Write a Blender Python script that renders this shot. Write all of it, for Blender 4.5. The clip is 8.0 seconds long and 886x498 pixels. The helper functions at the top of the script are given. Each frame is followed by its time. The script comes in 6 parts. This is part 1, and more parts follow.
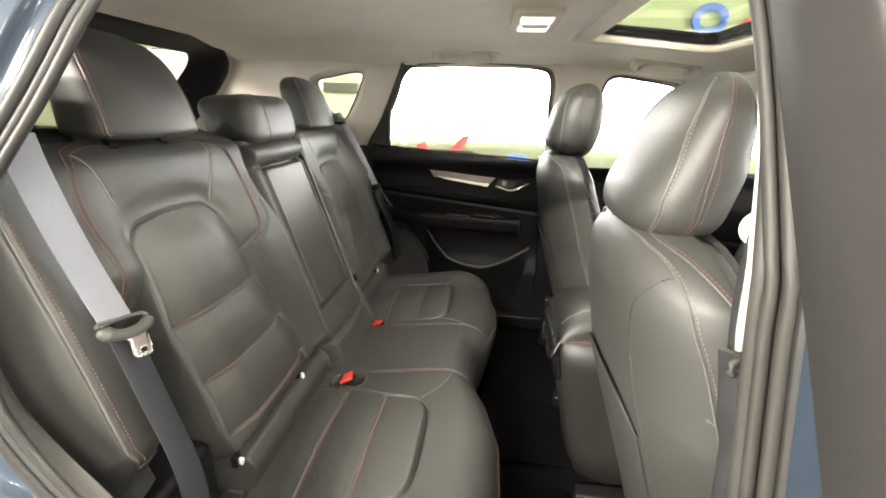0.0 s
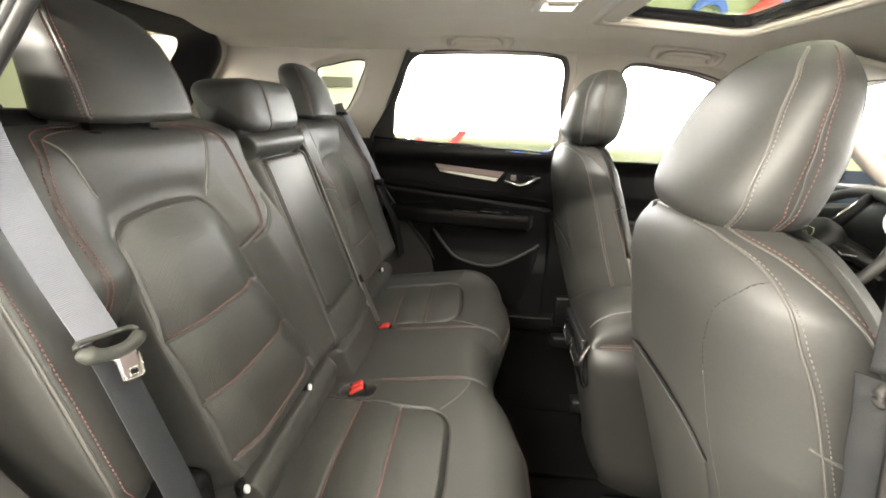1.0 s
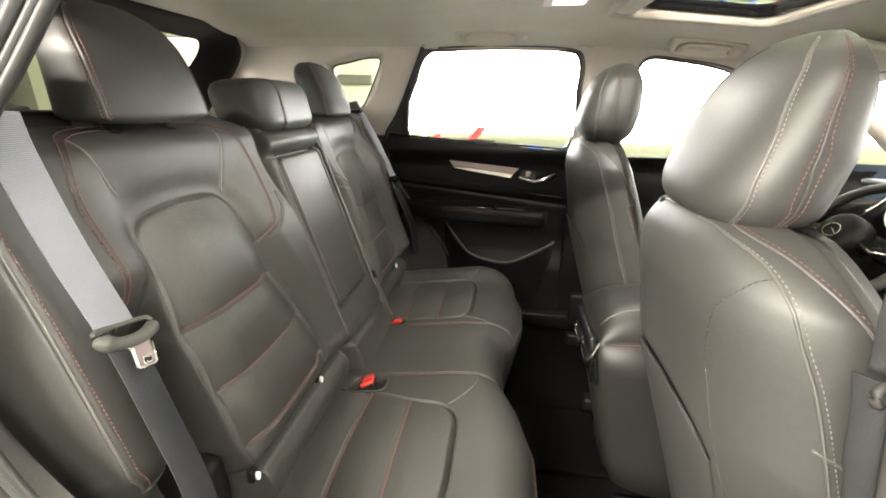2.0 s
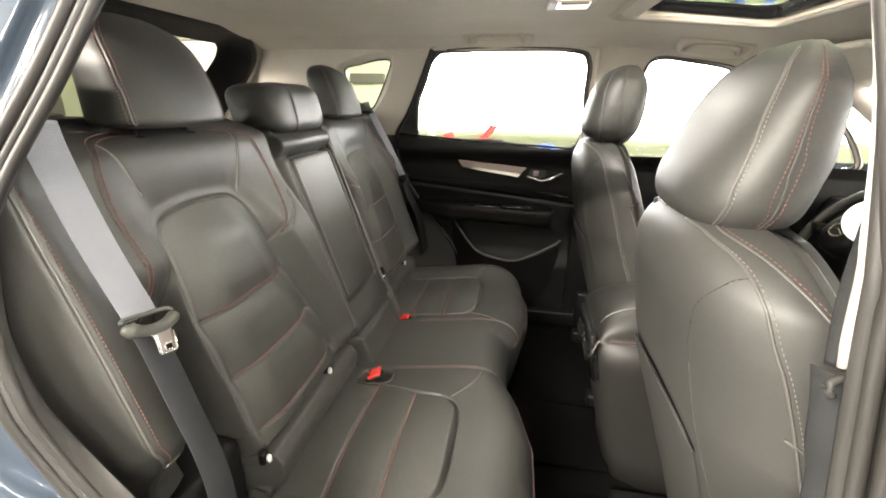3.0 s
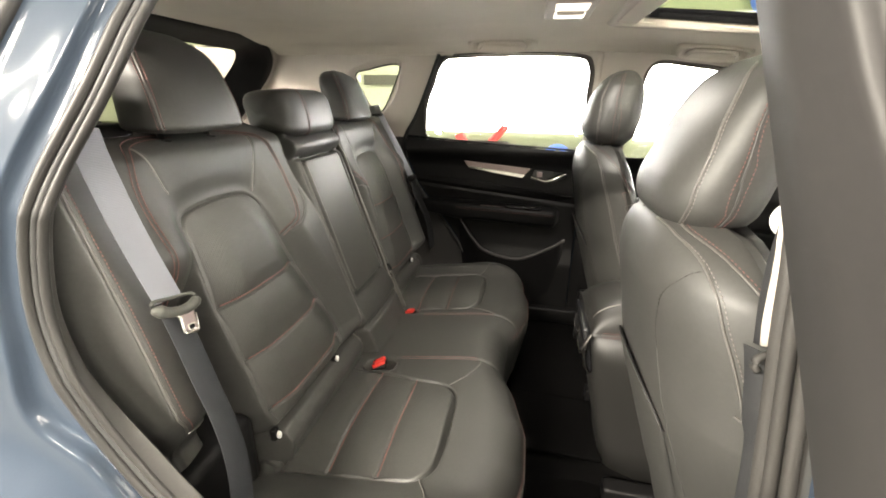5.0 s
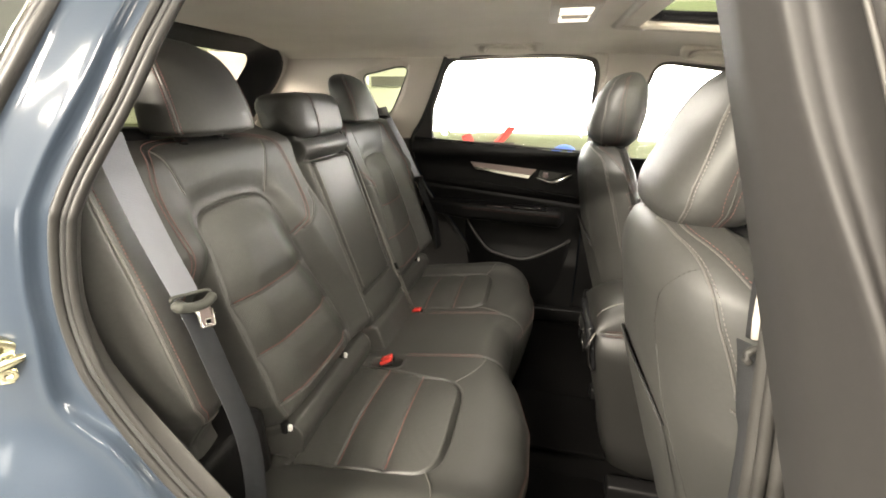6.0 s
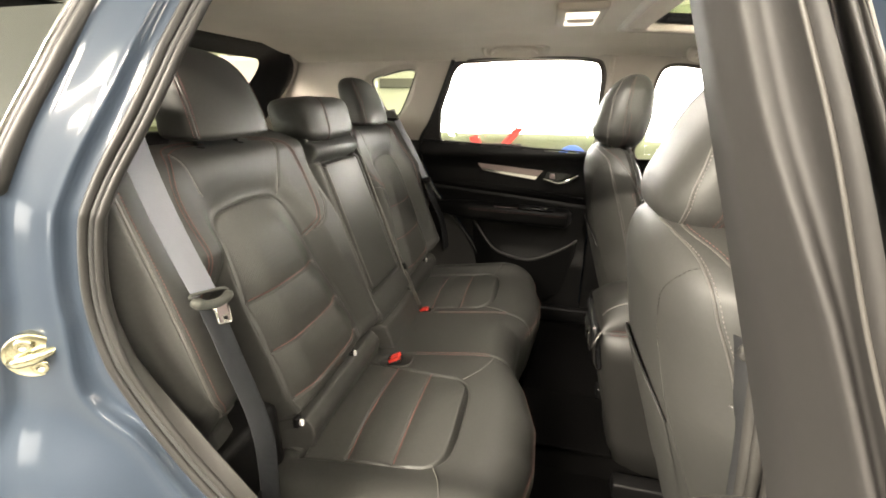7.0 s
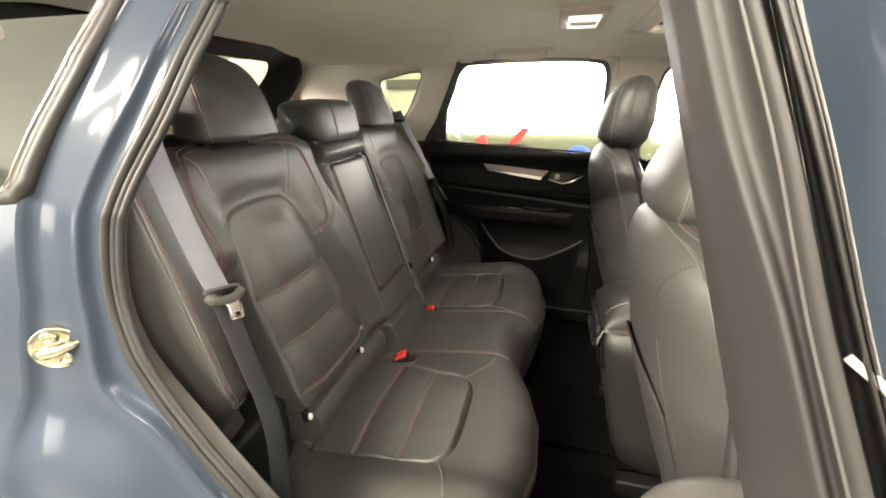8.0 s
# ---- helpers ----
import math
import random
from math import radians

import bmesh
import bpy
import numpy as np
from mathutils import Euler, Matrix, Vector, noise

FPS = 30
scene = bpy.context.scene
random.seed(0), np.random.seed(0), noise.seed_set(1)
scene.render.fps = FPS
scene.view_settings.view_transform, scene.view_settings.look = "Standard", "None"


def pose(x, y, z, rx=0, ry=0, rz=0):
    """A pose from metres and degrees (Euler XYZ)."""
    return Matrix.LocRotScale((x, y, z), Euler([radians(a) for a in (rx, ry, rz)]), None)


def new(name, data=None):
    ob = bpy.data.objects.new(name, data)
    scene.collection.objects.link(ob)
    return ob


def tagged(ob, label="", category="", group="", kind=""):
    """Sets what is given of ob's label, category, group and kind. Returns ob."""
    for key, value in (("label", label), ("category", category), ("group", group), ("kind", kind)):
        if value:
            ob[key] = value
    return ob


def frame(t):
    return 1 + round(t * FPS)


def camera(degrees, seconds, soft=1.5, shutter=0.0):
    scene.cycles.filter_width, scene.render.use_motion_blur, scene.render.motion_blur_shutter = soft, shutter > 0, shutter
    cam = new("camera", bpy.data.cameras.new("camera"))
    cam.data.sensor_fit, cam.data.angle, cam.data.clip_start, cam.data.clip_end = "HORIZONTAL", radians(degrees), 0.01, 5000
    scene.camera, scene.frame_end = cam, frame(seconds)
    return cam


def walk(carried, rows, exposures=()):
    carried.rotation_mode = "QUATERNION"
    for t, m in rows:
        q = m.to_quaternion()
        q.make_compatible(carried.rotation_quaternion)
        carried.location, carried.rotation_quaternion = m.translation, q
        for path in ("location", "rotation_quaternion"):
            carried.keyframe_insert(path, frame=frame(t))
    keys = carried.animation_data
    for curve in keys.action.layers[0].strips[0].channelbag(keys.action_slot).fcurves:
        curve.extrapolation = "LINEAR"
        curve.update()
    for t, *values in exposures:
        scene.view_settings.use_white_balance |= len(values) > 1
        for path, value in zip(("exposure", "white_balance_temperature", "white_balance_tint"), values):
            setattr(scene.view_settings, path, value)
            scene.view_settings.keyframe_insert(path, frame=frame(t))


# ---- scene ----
cam = camera(94.45, 8.0, soft=1.8)
# seconds, eye x y z, Euler x y z
PATH = [
    (0.0, 0.4238, -1.0305, 1.3255, 71.125, -1.708, 6.418),
    (0.5, 0.3681, -0.9855, 1.3074, 70.885, -2.118, 4.654),
    (1.0, 0.3528, -0.9575, 1.2996, 70.764, -1.758, 5.202),
    (1.5, 0.3639, -0.9555, 1.2975, 70.524, -1.334, 6.588),
    (3.0, 0.4031, -0.9894, 1.3135, 69.885, -0.820, 9.760),
    (3.5, 0.4152, -1.0005, 1.3159, 69.844, -0.818, 10.333),
    (4.0, 0.4256, -1.0146, 1.3219, 69.845, -0.821, 10.767),
    (4.5, 0.4365, -1.0286, 1.3248, 69.820, -0.790, 11.221),
    (6.0, 0.4490, -1.0614, 1.3314, 69.913, -0.498, 12.574),
    (6.5, 0.4518, -1.0706, 1.3340, 69.975, -0.316, 13.094),
    (7.0, 0.4536, -1.0808, 1.3369, 70.025, -0.183, 13.582),
    (7.5, 0.4591, -1.0908, 1.3385, 70.051, -0.034, 14.039),
    (8.0, 0.4629, -1.0995, 1.3413, 70.069, 0.079, 14.498),
]
walk(cam, [(t, pose(x, y, z, rx, ry, rz)) for t, x, y, z, rx, ry, rz in PATH], [(0.0, 2.56, 6500, 10), (1.5, 2.57, 6520, 10), (3.0, 2.49, 6550, 11), (4.5, 2.46, 6600, 11), (6.0, 2.36, 6780, 11), (8.0, 2.26, 6950, 11)])

# ---- world, lights, exposure ----
world = bpy.data.worlds.new("World")
scene.world = world
world.use_nodes = True
world.node_tree.nodes["Background"].inputs[0].default_value = (0.95, 0.97, 0.90, 1)
world.node_tree.nodes["Background"].inputs[1].default_value = 0.12


def area(name, m, sx, sy, watts, colour=(1, 1, 1)):
    """A ceiling light panel of the showroom; some are added out of view."""
    data = bpy.data.lights.new(name, "AREA")
    data.shape, data.size, data.size_y, data.energy, data.color = "RECTANGLE", sx, sy, watts, colour
    ob = new(name, data)
    ob.matrix_world = m
    return ob


WARM = (1, 0.935, 0.81)
# fluorescent battens under the ceiling, on the open door's side
for x, y, wide, w in ((-2.4, -2.7, 0.18, 148), (-1.5, -3.5, 0.18, 200), (2.3, -3.3, 0.30, 68)):
    area("showroom_light", pose(x, y, 3.05), 2.4, wide, w, WARM)
# unseen ceiling lamps, added to brighten the far wall, seat backs and bench
area("showroom_light", pose(0.3, 1.0, 3.1), 5.0, 0.5, 12, WARM)
area("showroom_light", pose(-4.0, 0.7, 3.0), 0.4, 3.0, 14, WARM)
area("showroom_light", pose(4.6, -0.5, 3.1), 1.2, 5.0, 190, WARM)
# the lit lamp in the roof lining
area("roof_lamp_light", pose(0.512, 0.075, 1.508), 0.09, 0.20, 0.85, (1, 0.95, 0.86))


# ---- materials ----
def mat(name, colour, rough=0.5, metal=0.0, scale=40.0, bump=0.0, bscale=300.0, vary=0.12, coat=0.0, coat_rough=0.045, spec=0.5, sheen=0.0, kind="noise"):
    m = bpy.data.materials.new(name)
    m.use_nodes = True
    nt = m.node_tree
    b = nt.nodes["Principled BSDF"]
    b.inputs["Roughness"].default_value = rough
    b.inputs["Metallic"].default_value = metal
    b.inputs["Coat Weight"].default_value = coat
    b.inputs["Coat Roughness"].default_value = coat_rough
    b.inputs["Specular IOR Level"].default_value = spec
    b.inputs["Sheen Weight"].default_value = sheen
    tc = nt.nodes.new("ShaderNodeTexCoord")
    big = nt.nodes.new("ShaderNodeTexNoise")
    big.inputs["Scale"].default_value = scale * 0.12
    big.inputs["Detail"].default_value = 4
    fine = nt.nodes.new("ShaderNodeTexNoise")
    fine.inputs["Scale"].default_value = scale * 6
    fine.inputs["Detail"].default_value = 3
    for n in (big, fine):
        nt.links.new(tc.outputs["Object"], n.inputs["Vector"])
    add = nt.nodes.new("ShaderNodeMath")
    add.operation = "MULTIPLY_ADD"
    add.inputs[1].default_value = 0.5
    nt.links.new(big.outputs["Fac"], add.inputs[0])
    half = nt.nodes.new("ShaderNodeMath")
    half.operation = "MULTIPLY"
    half.inputs[1].default_value = 0.5
    nt.links.new(fine.outputs["Fac"], half.inputs[0])
    nt.links.new(half.outputs[0], add.inputs[2])
    ramp = nt.nodes.new("ShaderNodeMapRange")
    ramp.inputs["From Min"].default_value, ramp.inputs["From Max"].default_value = 0.3, 0.7
    ramp.inputs["To Min"].default_value, ramp.inputs["To Max"].default_value = 1 - vary, 1 + vary
    nt.links.new(add.outputs[0], ramp.inputs["Value"])
    mul = nt.nodes.new("ShaderNodeVectorMath")
    mul.operation = "SCALE"
    mul.inputs[0].default_value = colour
    nt.links.new(ramp.outputs[0], mul.inputs["Scale"])
    nt.links.new(mul.outputs[0], b.inputs["Base Color"])
    rr = nt.nodes.new("ShaderNodeMapRange")
    rr.inputs["To Min"].default_value, rr.inputs["To Max"].default_value = rough * 0.85, min(1, rough * 1.15)
    nt.links.new(big.outputs["Fac"], rr.inputs["Value"])
    nt.links.new(rr.outputs[0], b.inputs["Roughness"])
    if bump:
        if kind == "cells":
            tex = nt.nodes.new("ShaderNodeTexVoronoi")
            tex.feature = "DISTANCE_TO_EDGE"
            out = tex.outputs["Distance"]
        elif kind == "dots":
            tex = nt.nodes.new("ShaderNodeTexVoronoi")
            tex.inputs["Randomness"].default_value = 0.0
            out = tex.outputs["Distance"]
        elif kind == "weave":
            tex = nt.nodes.new("ShaderNodeTexWave")
            tex.inputs["Distortion"].default_value = 0.5
            tex.bands_direction = "Z"
            out = tex.outputs["Fac"]
        else:
            tex = nt.nodes.new("ShaderNodeTexNoise")
            tex.inputs["Detail"].default_value = 3
            out = tex.outputs["Fac"]
        tex.inputs["Scale"].default_value = bscale
        nt.links.new(tc.outputs["Object"], tex.inputs["Vector"])
        bp = nt.nodes.new("ShaderNodeBump")
        bp.inputs["Strength"].default_value = bump
        bp.inputs["Distance"].default_value = 0.001
        nt.links.new(out, bp.inputs["Height"])
        nt.links.new(bp.outputs[0], b.inputs["Normal"])
    return m


def glow(name, colour, strength):
    m = bpy.data.materials.new(name)
    m.use_nodes = True
    b = m.node_tree.nodes["Principled BSDF"]
    b.inputs["Base Color"].default_value = (*colour, 1)
    b.inputs["Emission Color"].default_value = (*colour, 1)
    b.inputs["Emission Strength"].default_value = strength
    return m


def glass(name, colour, rough=0.0, ior=1.45):
    m = bpy.data.materials.new(name)
    m.use_nodes = True
    b = m.node_tree.nodes["Principled BSDF"]
    b.inputs["Base Color"].default_value = (*colour, 1)
    b.inputs["Transmission Weight"].default_value = 1.0
    b.inputs["Roughness"].default_value = rough
    b.inputs["IOR"].default_value = ior
    return m


LEATHER = mat("black_leather", (0.034, 0.0334, 0.0310), 0.50, scale=30, bump=0.22, bscale=620, kind="cells", vary=0.18, spec=0.56)
PERF = mat("perforated_leather", (0.040, 0.0395, 0.0366), 0.48, scale=30, bump=0.5, bscale=300, kind="dots", vary=0.16, spec=0.62)
PIPE = mat("leather_piping", (0.085, 0.081, 0.075), 0.35, scale=40, bump=0.1, vary=0.08)
EDGE = mat("pale_seam_edge", (0.17, 0.162, 0.150), 0.40, scale=40, bump=0.1, vary=0.08)
DARK_THREAD = mat("dark_thread", (0.025, 0.022, 0.02), 0.6, scale=200, vary=0.2)
RED_THREAD = mat("red_thread", (0.16, 0.070, 0.061), 0.6, scale=200, vary=0.2)
GREY_THREAD = mat("grey_thread", (0.21, 0.188, 0.177), 0.6, scale=200, vary=0.15)
HEADLINER = mat("woven_headliner", (0.59, 0.547, 0.485), 0.9, scale=60, bump=0.8, bscale=500, vary=0.07, spec=0.2)
PILLAR = mat("pale_pillar_plastic", (0.44, 0.40, 0.355), 0.6, scale=60, bump=0.2, bscale=900, vary=0.05, spec=0.35)
CONSOLE = mat("console_plastic", (0.015, 0.0145, 0.0135), 0.42, scale=40, bump=0.3, bscale=900, kind="cells", vary=0.10, spec=0.5)
BLACK = mat("black_grained_plastic", (0.0046, 0.0044, 0.0045), 0.45, scale=40, bump=0.25, bscale=800, kind="cells", vary=0.12, spec=0.24)
GREY = mat("dark_grey_grained_plastic", (0.026, 0.0242, 0.0236), 0.58, scale=40, bump=0.10, bscale=2200, kind="cells", vary=0.14)
SHOULDER = mat("grey_soft_plastic", (0.060, 0.056, 0.052), 0.5, scale=40, bump=0.15, bscale=1200, kind="cells", vary=0.08)
GLOSS = mat("gloss_black_plastic", (0.01, 0.01, 0.011), 0.08, scale=20, vary=0.1)
PAINT = mat("blue_grey_metallic_paint", (0.026, 0.036, 0.052), 0.55, metal=0.1, scale=90, vary=0.05, coat=0.26, coat_rough=0.10, spec=0.1)
RUBBER = mat("grey_rubber_seal", (0.0145, 0.0134, 0.0123), 0.5, scale=60, bump=0.1, bscale=400, vary=0.1, spec=0.4)
DARK_RUBBER = mat("black_rubber", (0.02, 0.02, 0.02), 0.5, scale=60, vary=0.1)
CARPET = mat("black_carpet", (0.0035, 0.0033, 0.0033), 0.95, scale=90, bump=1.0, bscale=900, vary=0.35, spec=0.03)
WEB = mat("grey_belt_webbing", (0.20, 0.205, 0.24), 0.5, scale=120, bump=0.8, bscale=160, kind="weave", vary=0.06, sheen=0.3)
# darker copy of WEB: shade on the lower run is put into the colour
SHADED_WEB = mat("shaded_belt_webbing", (0.016, 0.0175, 0.021), 0.65, scale=120, bump=0.35, bscale=160, kind="weave", vary=0.08)
DARK_WEB = mat("dark_belt_webbing", (0.009, 0.0095, 0.011), 0.6, scale=120, bump=0.5, bscale=200, kind="weave", vary=0.1)
TONGUE = mat("grey_tongue_plastic", (0.055, 0.056, 0.050), 0.5, scale=60, bump=0.15, bscale=900, vary=0.08, spec=0.4)
CHROME = mat("chrome", (0.80, 0.78, 0.75), 0.12, metal=1.0, scale=30, vary=0.04)
SATIN = mat("satin_metal_trim", (0.36, 0.29, 0.29), 0.38, metal=1.0, scale=60, vary=0.06)
ZINC = mat("yellow_zinc", (0.50, 0.47, 0.34), 0.26, metal=1.0, scale=60, bump=0.2, bscale=200, vary=0.12)
RED = mat("red_button", (0.55, 0.03, 0.02), 0.35, scale=40, vary=0.05)
WHITE = mat("white_plastic", (0.8, 0.8, 0.78), 0.4, scale=40, vary=0.03)
LENS = glow("lit_lamp_lens", (1.0, 0.93, 0.80), 0.30)
HANDLE_PALE = mat("pale_handle_plastic", (0.56, 0.515, 0.455), 0.5, scale=60, bump=0.15, bscale=900, vary=0.05, spec=0.35)
FRAME_BROWN = mat("brown_grey_window_seal", (0.075, 0.067, 0.058), 0.5, scale=60, bump=0.1, bscale=700, vary=0.08, spec=0.4)
PILLAR_GREY = mat("grey_pillar_plastic", (0.033, 0.031, 0.029), 0.55, scale=60, bump=0.2, bscale=900, vary=0.06, spec=0.35)
WALL = mat("showroom_wall", (0.42, 0.42, 0.36), 0.7, scale=4, bump=0.05, vary=0.03)
WALL_G = mat("pale_green_wall", (0.31, 0.345, 0.205), 0.6, scale=4, vary=0.03)
FLOOR = mat("polished_concrete", (0.20, 0.195, 0.18), 0.28, scale=3, bump=0.05, vary=0.1)
LIGHTWALL = glow("daylight_panel", (1.0, 1.0, 0.97), 5.0)
LIGHTWALL_2 = glow("added_window_glow", (1.0, 0.99, 0.95), 4.0)
# darker copy of WALL_G, set against the strong light on the dado
DADO = mat("darkened_green_wall", (0.115, 0.130, 0.070), 0.6, scale=4, vary=0.03)
WALL_PALE = mat("pale_cream_green_wall", (0.42, 0.45, 0.31), 0.6, scale=4, vary=0.03)
SIGN_RED = mat("red_sign", (0.60, 0.05, 0.04), 0.5, scale=4, vary=0.04)
SIGN_BLUE = mat("blue_sign", (0.06, 0.14, 0.52), 0.5, scale=4, vary=0.04)
DARK_GREY = mat("dark_grey_board", (0.085, 0.088, 0.062), 0.6, scale=10, vary=0.1)
CLEAR = glass("clear_glass", (1, 1, 1))
TINT = glass("green_tinted_glass", (0.97, 0.98, 0.93), ior=1.12)
SUN_TINT = glass("tinted_roof_glass", (0.72, 0.78, 0.64), ior=1.10)
PRIVACY = mat("dark_quarter_glass", (0.03, 0.032, 0.03), 0.03, scale=10, vary=0.05, spec=1.0, coat=1.0)


# ---- mesh helpers ----
def base_of(ob):
    v = Vector((0, 0, 0))
    while ob:
        v = v + Vector(ob.location)
        ob = ob.parent
    return v


def thing(name, at, label, category, group="", kind=""):
    ob = new(name)
    ob.empty_display_size = 0.05
    ob.location = at
    return tagged(ob, label, category, group, kind)


def raw(name, verts, faces, material, parent=None, label="", smooth=True):
    """One mesh object from world-space vertices, under parent."""
    v = np.asarray(verts, float).reshape(-1, 3)
    if parent is not None:
        v = v - np.array(base_of(parent))
    me = bpy.data.meshes.new(name)
    me.from_pydata(v.tolist(), [], [list(map(int, f)) for f in faces])
    me.update()
    if smooth:
        me.polygons.foreach_set("use_smooth", [True] * len(me.polygons))
    me.materials.append(material)
    ob = new(name, me)
    if parent is not None:
        ob.parent = parent
    if label:
        ob["label"] = label
    return ob


def part(name, bm, material, parent=None, label="", smooth=True):
    bm.verts.index_update()
    v = [tuple(x.co) for x in bm.verts]
    f = [[x.index for x in p.verts] for p in bm.faces]
    bm.free()
    return raw(name, v, f, material, parent, label, smooth)


def ss(a, b, x):
    t = np.clip((x - a) / (b - a), 0, 1)
    return t * t * (3 - 2 * t)


def spl(pts, n=60):
    """A smooth curve through a few control points, evenly spaced."""
    p = np.array(pts, float)
    if len(p) == 2:
        return p[0] + np.linspace(0, 1, n)[:, None] * (p[1] - p[0])
    q = np.vstack([2 * p[0] - p[1], p, 2 * p[-1] - p[-2]])
    out = []
    m = 24
    for i in range(1, len(q) - 2):
        t = np.linspace(0, 1, m, endpoint=False)[:, None]
        a, b, c, d = q[i - 1], q[i], q[i + 1], q[i + 2]
        out.append(0.5 * (2 * b + (c - a) * t + (2 * a - 5 * b + 4 * c - d) * t**2 + (3 * b - a - 3 * c + d) * t**3))
    out = np.vstack(out + [p[-1:]])
    s = np.concatenate([[0], np.cumsum(np.linalg.norm(np.diff(out, axis=0), axis=1))])
    u = np.linspace(0, s[-1], n)
    return np.stack([np.interp(u, s, out[:, k]) for k in range(out.shape[1])], 1)


def dist(y, z, line):
    """Distance in the plane from grid points to a polyline of (a, b)."""
    d = np.full(np.shape(y), 9.0)
    for (a, b), (c, e) in zip(line[:-1], line[1:]):
        l2 = (c - a) ** 2 + (e - b) ** 2 + 1e-12
        t = np.clip(((y - a) * (c - a) + (z - b) * (e - b)) / l2, 0, 1)
        d = np.minimum(d, np.hypot(y - a - t * (c - a), z - b - t * (e - b)))
    return d


def groove(y, z, line, depth, width):
    return -depth * np.exp(-((dist(y, z, line) / width) ** 2))


def sheet(name, fn, us, vs, material, parent, back=None, label="", inside=None):
    """A surface fn(u, v) on a grid, with a skirt along its rim to the vector back. inside: a mask of (u, v) to keep."""
    U, V = np.meshgrid(us, vs, indexing="ij")
    P = fn(U, V)
    nu, nv = U.shape
    idx = np.arange(nu * nv).reshape(nu, nv)
    q = np.stack([idx[:-1, :-1], idx[1:, :-1], idx[1:, 1:], idx[:-1, 1:]], -1).reshape(-1, 4)
    if inside is not None:
        cu = (U[:-1, :-1] + U[1:, 1:]).ravel() / 2
        cv = (V[:-1, :-1] + V[1:, 1:]).ravel() / 2
        q = q[inside(cu, cv)]
        used, inv = np.unique(q, return_inverse=True)
        q = inv.reshape(-1, 4)
        verts = P.reshape(-1, 3)[used]
        return raw(name, verts, q, material, parent, label)
    verts = P.reshape(-1, 3)
    faces = q.tolist()
    if back is not None:
        rim = np.concatenate([idx[:, 0], idx[-1, 1:], idx[-2::-1, -1], idx[0, -2:0:-1]])
        n0 = len(verts)
        verts = np.vstack([verts, verts[rim] + np.array(back)])
        m = len(rim)
        for i in range(m):
            j = (i + 1) % m
            faces.append([rim[j], rim[i], n0 + i, n0 + j])
        faces.append([n0 + i for i in range(m)])
    return raw(name, verts, faces, material, parent, label)


def frames_along(p, up=None):
    t = np.gradient(p, axis=0)
    t /= np.linalg.norm(t, axis=1, keepdims=True) + 1e-12
    ref = np.array(up if up is not None else (0.13, 0.27, 0.95))
    n = np.cross(t, ref)
    n /= np.linalg.norm(n, axis=1, keepdims=True) + 1e-9
    b = np.cross(n, t)
    return t, n, b


def tube(name, pts, r, material, parent, label="", n=8, smooth_n=0, flat=1.0, up=None):
    p = spl(pts, smooth_n) if smooth_n else np.array(pts, float)
    t, a, b = frames_along(p, up)
    th = np.linspace(0, 2 * np.pi, n, endpoint=False)
    rr = np.broadcast_to(np.asarray(r, float), (len(p),))
    P = p[:, None] + rr[:, None, None] * (np.cos(th)[None, :, None] * a[:, None] + flat * np.sin(th)[None, :, None] * b[:, None])
    return ring_mesh(name, P, material, parent, label)


def ring_mesh(name, P, material, parent, label="", caps=True, closed=False):
    k, n = P.shape[:2]
    faces = []
    for i in range(k if closed else k - 1):
        i2 = (i + 1) % k
        for j in range(n):
            j2 = (j + 1) % n
            faces.append((i * n + j, i * n + j2, i2 * n + j2, i2 * n + j))
    if caps and not closed:
        faces.append(tuple(range(n - 1, -1, -1)))
        faces.append(tuple((k - 1) * n + j for j in range(n)))
    return raw(name, P.reshape(-1, 3), faces, material, parent, label)


def band(name, pts, wide, thick, width, material, parent, label=""):
    """A flat strap: along pts, wide: the direction of its width at each point, thick: its thickness in metres."""
    p = np.array(pts, float)
    w = np.broadcast_to(np.array(wide, float), p.shape)
    w = w / np.linalg.norm(w, axis=1, keepdims=True)
    t = np.gradient(p, axis=0)
    t /= np.linalg.norm(t, axis=1, keepdims=True)
    n = np.cross(t, w)
    n /= np.linalg.norm(n, axis=1, keepdims=True)
    a, h = width / 2, thick / 2
    prof = [(-a, -h * 0.4), (-a + h, -h), (a - h, -h), (a, -h * 0.4), (a, h * 0.4), (a - h, h), (-a + h, h), (-a, h * 0.4)]
    P = np.stack([p + w * u + n * v for u, v in prof], 1)
    return ring_mesh(name, P, material, parent, label)


